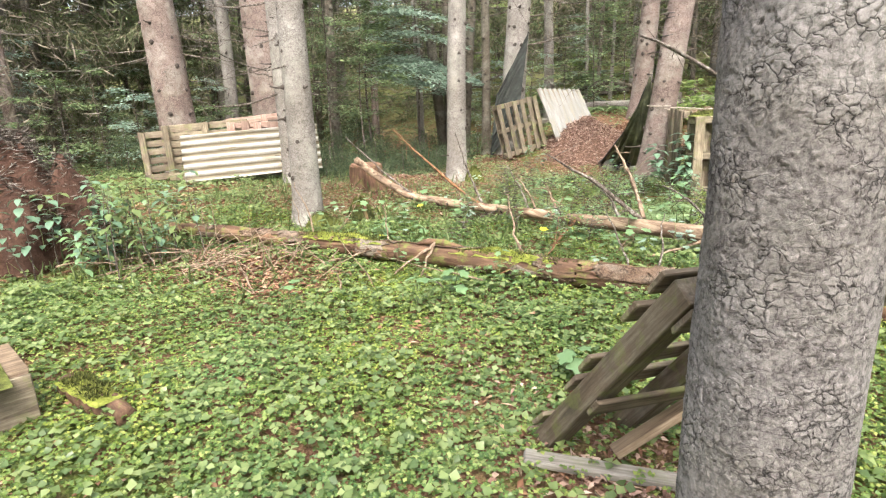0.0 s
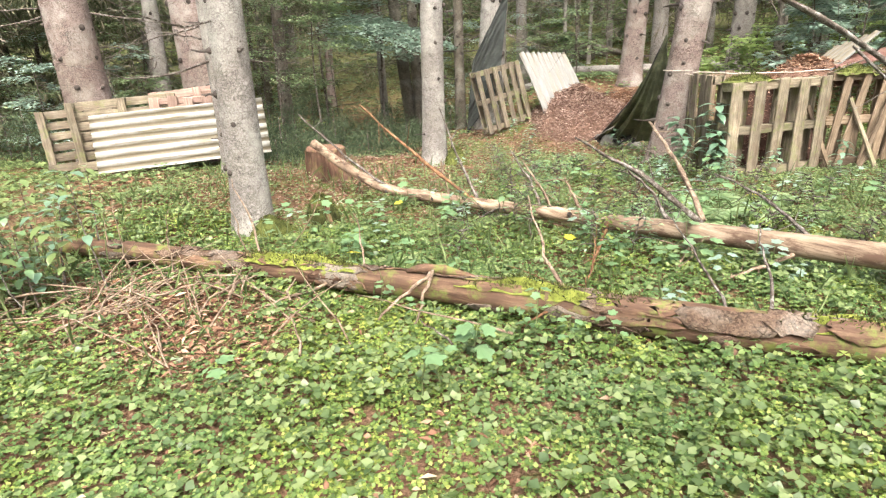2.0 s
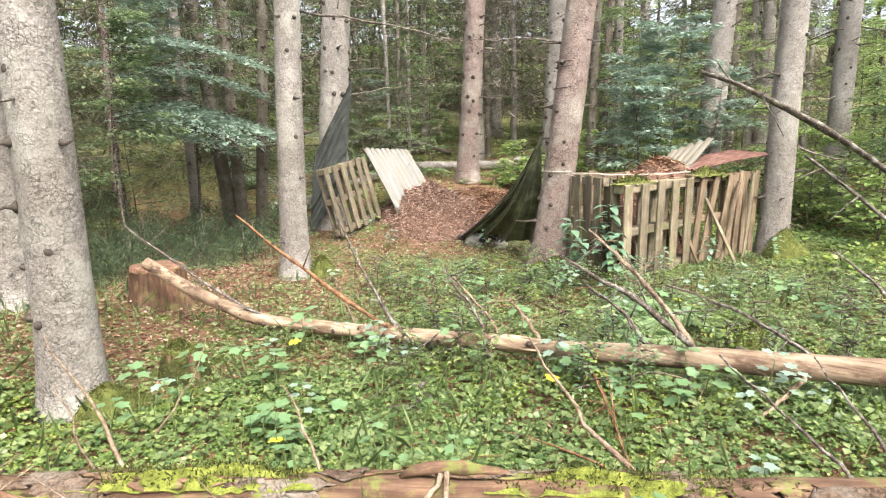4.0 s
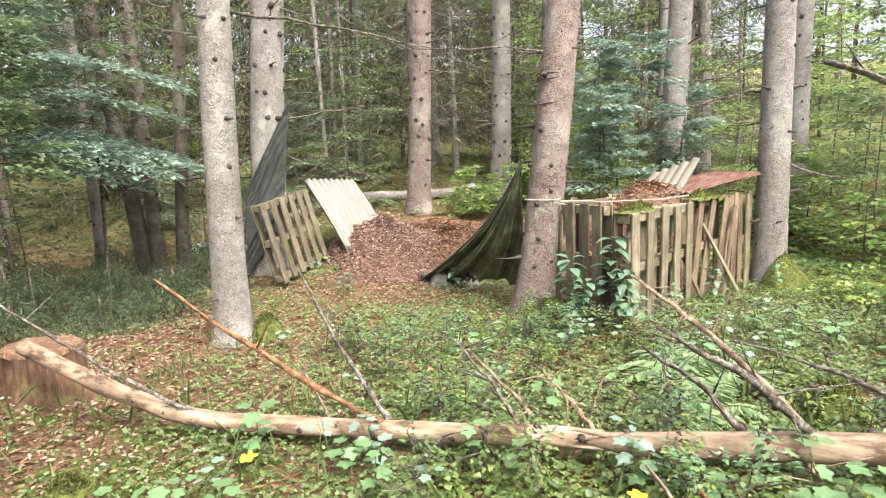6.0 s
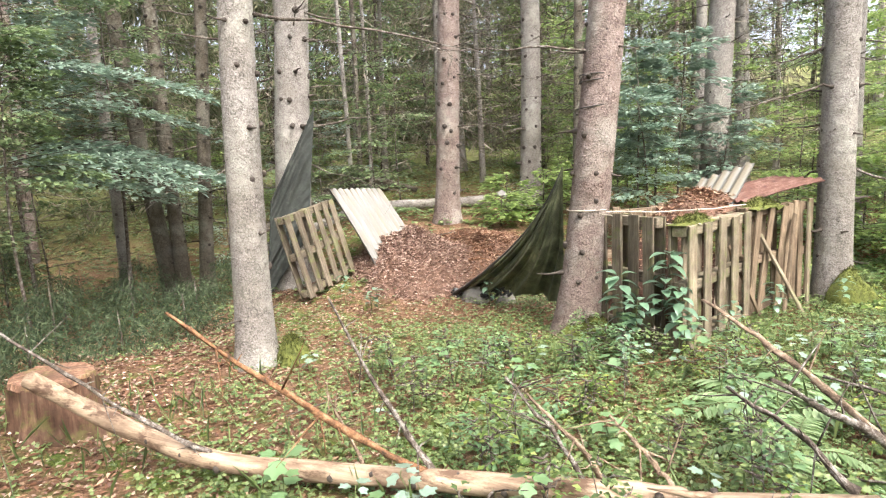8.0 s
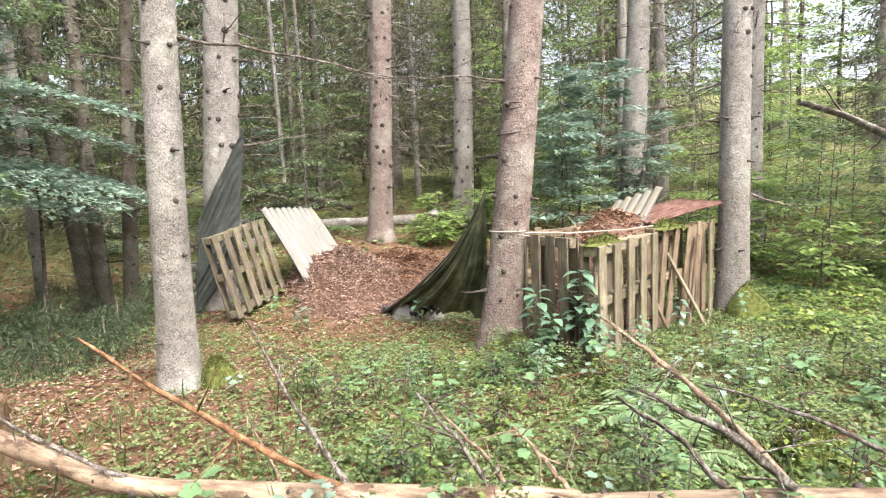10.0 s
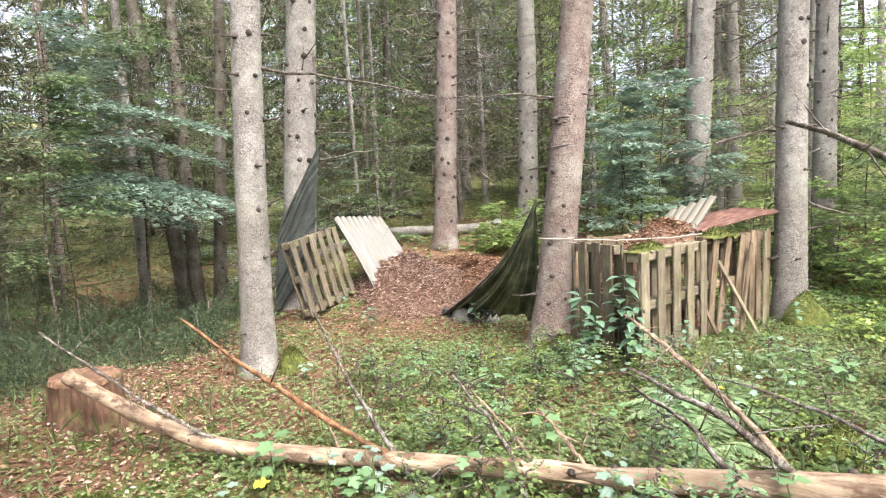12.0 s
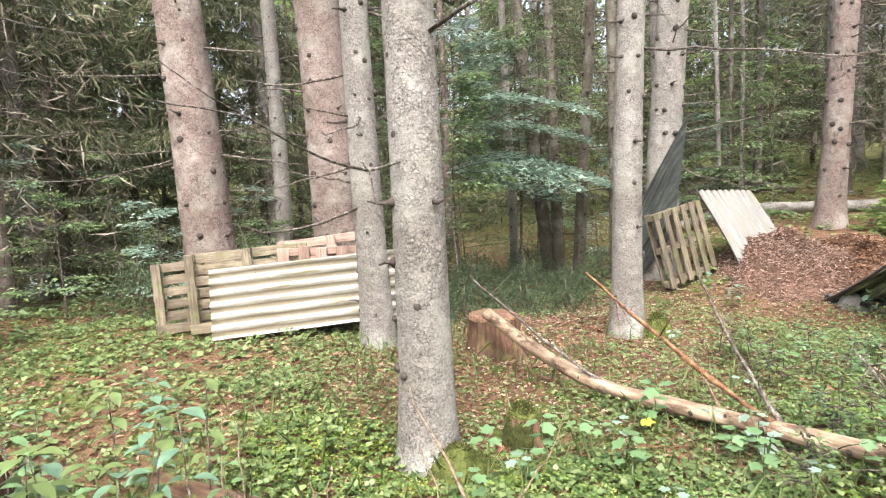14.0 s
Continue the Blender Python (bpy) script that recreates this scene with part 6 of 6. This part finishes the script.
def seedling(x, y, h, kind, size, pairs, material, label, group, seed, name="seedling", category="seedling"):
    """A small plant: bent stem, leaves in opposite pairs, each leaf its own piece."""
    r = np.random.default_rng(seed)
    root = thing(name, label, category, group, G(x, y))
    lx, ly = r.normal(0, 0.12, 2) * h
    stem = bend((0, 0, -0.02), (lx, ly, h), 7, 0, 0.008, seed)
    rod("stem", stem, np.linspace(0.004 + 0.004 * h, 0.002, 7), STEM if h < 0.6 else TWIG, root, 5, 0.0, seed)
    a = r.uniform(0, 360)
    for k in range(pairs):
        t = 0.35 + 0.65 * (k + 1) / pairs
        p = np.array([np.interp(t, np.linspace(0, 1, 7), stem[:, i]) for i in range(3)])
        a += 90 + r.uniform(-20, 20)
        for s in range(2 if k < pairs - 1 else 3):
            yaw = a + s * (180 if k < pairs - 1 else 120) + r.uniform(-25, 25)
            sc = r.uniform(0.75, 1.2)
            leaf_object(kind, size, material, root, pose(*p, 0, r.uniform(-20, 28), yaw) @ pose(0.02, 0, 0) @ Matrix.Scale(sc, 4))
    return root


sr = np.random.default_rng(33)
done = 0
while done < 85:
    x, y = sr.uniform(-3.2, 2.6), sr.uniform(2.2, 8.6)
    if sr.uniform() > (0.9 if y > 4.6 else 0.28) * float(lushness(np.array(x), np.array(y))) or abs(np.interp(x, [p[0] for p in L2], [p[1] for p in L2]) - y) < 0.16 or abs(np.interp(x, [p[0] for p in L1], [p[1] for p in L1]) - y) < 0.22 or (x > 0.4 and y > 7.8):
        continue
    seedling(x, y, sr.uniform(0.10, 0.34), "lobed", (0.07, 0.09, 0.055)[done % 3], int(sr.integers(1, 4)), (MAPLE, MAPLE, BEECH)[done % 3], "small maple seedling with lobed pale-green leaves", "maple seedlings", 300 + done)
    done += 1
# seedlings close along the two logs, their leaves before the wood
for k in range(30):
    path = L2 if k % 3 else L1
    x = sr.uniform(-1.9, 1.8)
    y = float(np.interp(x, [p[0] for p in path], [p[1] for p in path])) + (-1 if k % 4 else 1) * sr.uniform(0.17, 0.30) - (0.06 if k % 3 == 0 else 0.0)
    seedling(x, y, sr.uniform(0.14, 0.32), "lobed", (0.05, 0.07, 0.09)[k % 3], int(sr.integers(2, 4)), BEECH if k % 3 == 1 else MAPLE, "maple seedling with lobed leaves beside a log", "maple seedlings", 900 + k)
# small upright bushlets with fine leaves
done = 0
while done < 64:
    x, y = sr.uniform(-1.9, 2.6), sr.uniform(5.2, 8.3)
    if (x > 0.4 and y > 7.6) or abs(np.interp(x, [p[0] for p in L2], [p[1] for p in L2]) - y) < 0.15:
        continue
    sapling(G(x, y), sr.uniform(0.22, 0.5), 9, "small bushlet with fine pale-green leaves", (MAPLE, HERB, CLOVER)[done % 3], 0.036, 1500 + done, 0.24, 14, (sr.normal(0, 0.1), sr.normal(0, 0.1)), 0.005, group="bushlets in the glade", low=0.3).name = "bushlet"
    done += 1
# broad-leaved plants by the pen and by the root plate
for k, (x, y, h, s, pr) in enumerate(((0.60, 8.02, 0.80, 0.19, 8), (0.44, 8.16, 0.62, 0.19, 7), (0.70, 7.86, 0.55, 0.16, 6), (0.36, 8.02, 0.45, 0.14, 5), (0.80, 7.80, 0.32, 0.10, 4), (1.25, 8.05, 0.30, 0.11, 3), (2.05, 8.40, 0.36, 0.12, 4), (-0.20, 10.0, 0.30, 0.12, 4), (-1.5, 10.3, 0.25, 0.13, 3), (-1.75, 10.6, 0.35, 0.10, 4), (2.95, 8.55, 0.35, 0.10, 4), (0.15, 7.7, 0.3, 0.08, 4))):
    seedling(x, y, h, "oval", s * 0.8, int(pr * 1.7), BROAD, "upright plant with broad green leaves", "broad-leaved plants", 500 + k, "broadleaf_plant", "plant")
for k in range(66):
    x, y = sr.normal(-4.35, 0.40), sr.normal(3.95, 0.42)
    if y < 3.3 or x > -3.75:
        continue
    seedling(x, y, sr.uniform(0.25, 0.85), "oval", (0.11, 0.08, 0.10)[k % 3], int(sr.integers(4, 7)), (BROAD, MAPLE, HERB)[k % 3], "leafy upright plant with broad drooping leaves", "leafy plants by the root plate", 600 + k, "broadleaf_plant", "plant")


def fern(x, y, fronds, size, seed):
    r = np.random.default_rng(seed)
    root = thing("fern", "pale green fern with arching feathered fronds", "fern", "ferns", G(x, y))
    for k in range(fronds):
        a = 6.283 * k / fronds + r.normal(0, 0.25)
        ln = size * r.uniform(0.8, 1.15)
        t = np.linspace(0, 1, 26)
        spine = np.stack([ln * t * math.cos(a), ln * t * math.sin(a), ln * (0.75 * t - 0.75 * t**2.2)], 1)
        side = np.array([-math.sin(a), math.cos(a), 0])
        fwd = np.array([math.cos(a), math.sin(a), 0])
        b = np.concatenate([spine[3:], spine[3:]])
        sg = np.repeat([1, -1], 23)[:, None]
        al = side * sg + fwd * 0.45 + r.normal(0, 0.08, (46, 3)) + np.array([0, 0, -0.15])
        ll = np.tile(ln * 0.26 * np.sin(np.pi * np.clip(t[3:] * 0.93 + 0.06, 0, 1)) ** 0.8 + 0.006, 2)
        arr = [leaf_arrays(b, al, np.tile([0, 0, 1.0], (46, 1)), ll, ll * 0.26 + 0.004, 0.08)]
        v, f = join(arr)
        frond = mesh_object("frond", v, f, FERN, root)
        tv, tf = tube_arrays(spine, np.linspace(0.004, 0.001, 26), 4, 0, k, False)
        mesh_object("rib", tv, tf, STEM, frond, "", True)
    return root


fern(0.55, 6.75, 8, 0.55, 1)
fern(0.9, 7.05, 8, 0.5, 2)
fern(0.30, 6.30, 7, 0.42, 3)
fern(1.15, 6.55, 6, 0.36, 4)
fern(-0.6, 14.9, 6, 0.6, 5)
fern(-1.2, 15.2, 6, 0.6, 6)

# yellow fallen leaves
for k, (x, y) in enumerate(((-2.35, 6.3), (-0.75, 5.4), (0.9, 6.9), (-2.2, 5.0), (3.9, 7.6))):
    yl = mesh_object("yellow_leaf", *lobed_leaf(0.085), YELLOW, None, "", True)
    yl.matrix_basis = pose(x, y, gz(x, y) + 0.12, 10, -15, 70 * k)
    tagged(yl, "single bright yellow leaf among the herbs", "leaf", "yellow leaves")

# brush pile and loose sticks
br = np.random.default_rng(77)
arrays = []
for k in range(80):
    c = np.array([br.normal(-3.45, 0.55), br.normal(4.2, 0.30), 0])
    a = br.uniform(0, 3.1416) * 0.9 + 0.2
    ln = br.uniform(0.25, 1.0)
    d = np.array([math.cos(a), math.sin(a), br.normal(0.08, 0.2)]) * ln / 2
    z = gz(c[0], c[1]) + br.uniform(0.01, 0.16)
    p, q = c - d + [0, 0, z], c + d + [0, 0, z]
    p[2], q[2] = max(p[2], gz(p[0], p[1]) + 0.005), max(q[2], gz(q[0], q[1]) + 0.005)
    arrays.append(tube_arrays(bend(p, q, 6, 0.02, 0.014, k), np.linspace(br.uniform(0.004, 0.009), 0.002, 6), 5, 0.05, k))
v, f = join(arrays)
tagged(mesh_object("brushwood", v, f, TWIG_PALE, None, "", True), "tangle of dry pale twigs on the ground", "brushwood", kind="stuff")
for k in range(46):
    x, y = br.uniform(-4.4, 2.4), br.uniform(3.2, 10.5)
    a, ln = br.uniform(0, 6.28), br.uniform(0.2, 0.8)
    p = np.array([x, y, gz(x, y) + 0.03])
    q = p + np.array([ln * math.cos(a), ln * math.sin(a), 0])
    q[2] = gz(q[0], q[1]) + br.uniform(0.03, 0.12)
    st = rod("stick", bend(p, q, 7, 0.02, 0.01, 800 + k), np.linspace(br.uniform(0.004, 0.010), 0.002, 7), (TWIG, TWIG_PALE, TWIG_RED)[k % 3], None, 6, 0.08, k)
    tagged(st, "thin dry stick lying among the herbs", "stick", "loose sticks")
# tall dry stalks near the slim spruces
for k, (x, y, h, dx) in enumerate(((-3.9, 4.7, 0.62, -0.15), (-3.45, 4.55, 0.50, 0.02), (-4.2, 4.9, 0.5, -0.1), (-2.95, 5.35, 0.5, 0.3), (-3.0, 4.9, 0.45, -0.2))):
    st = rod("dry_stalk", bend((x, y, gz(x, y) - 0.02), (x + dx, y + 0.1, gz(x, y) + h), 9, 0.0, 0.012, 900 + k), np.linspace(0.007, 0.002, 9), TWIG_PALE, None, 6, 0.05, k)
    tagged(st, "bent dry straw-coloured stalk", "stalk", "dry stalks")
# log lying across the slope behind
lg, li = fallen("fallen_tree", [(-3.2, 16.2, gz(-3.2, 16.2) + 0.1), (-1.0, 16.0, gz(-1.0, 16.0) + 0.12), (1.6, 15.6, gz(1.6, 15.6) + 0.14)], [0.09, 0.1, 0.11], BARK_GREY, "grey fallen trunk lying across the slope", 7, 12)
for k in range(7):
    x, y = -2.6 + 0.35 * k, 18.5 + 0.2 * (k % 3)
    lg, li = fallen("fallen_tree", [(x - 0.9, y, gz(x - 0.9, y) + 0.12 + 0.05 * k), (x, y + 0.1, gz(x, y) + 0.15 + 0.05 * k), (x + 1.1, y + 0.3, gz(x + 1.1, y) + 0.12)], [0.05, 0.06, 0.07], BARK_DARK, "dark rotting pole in a heap of felled wood", 30 + k, 9)
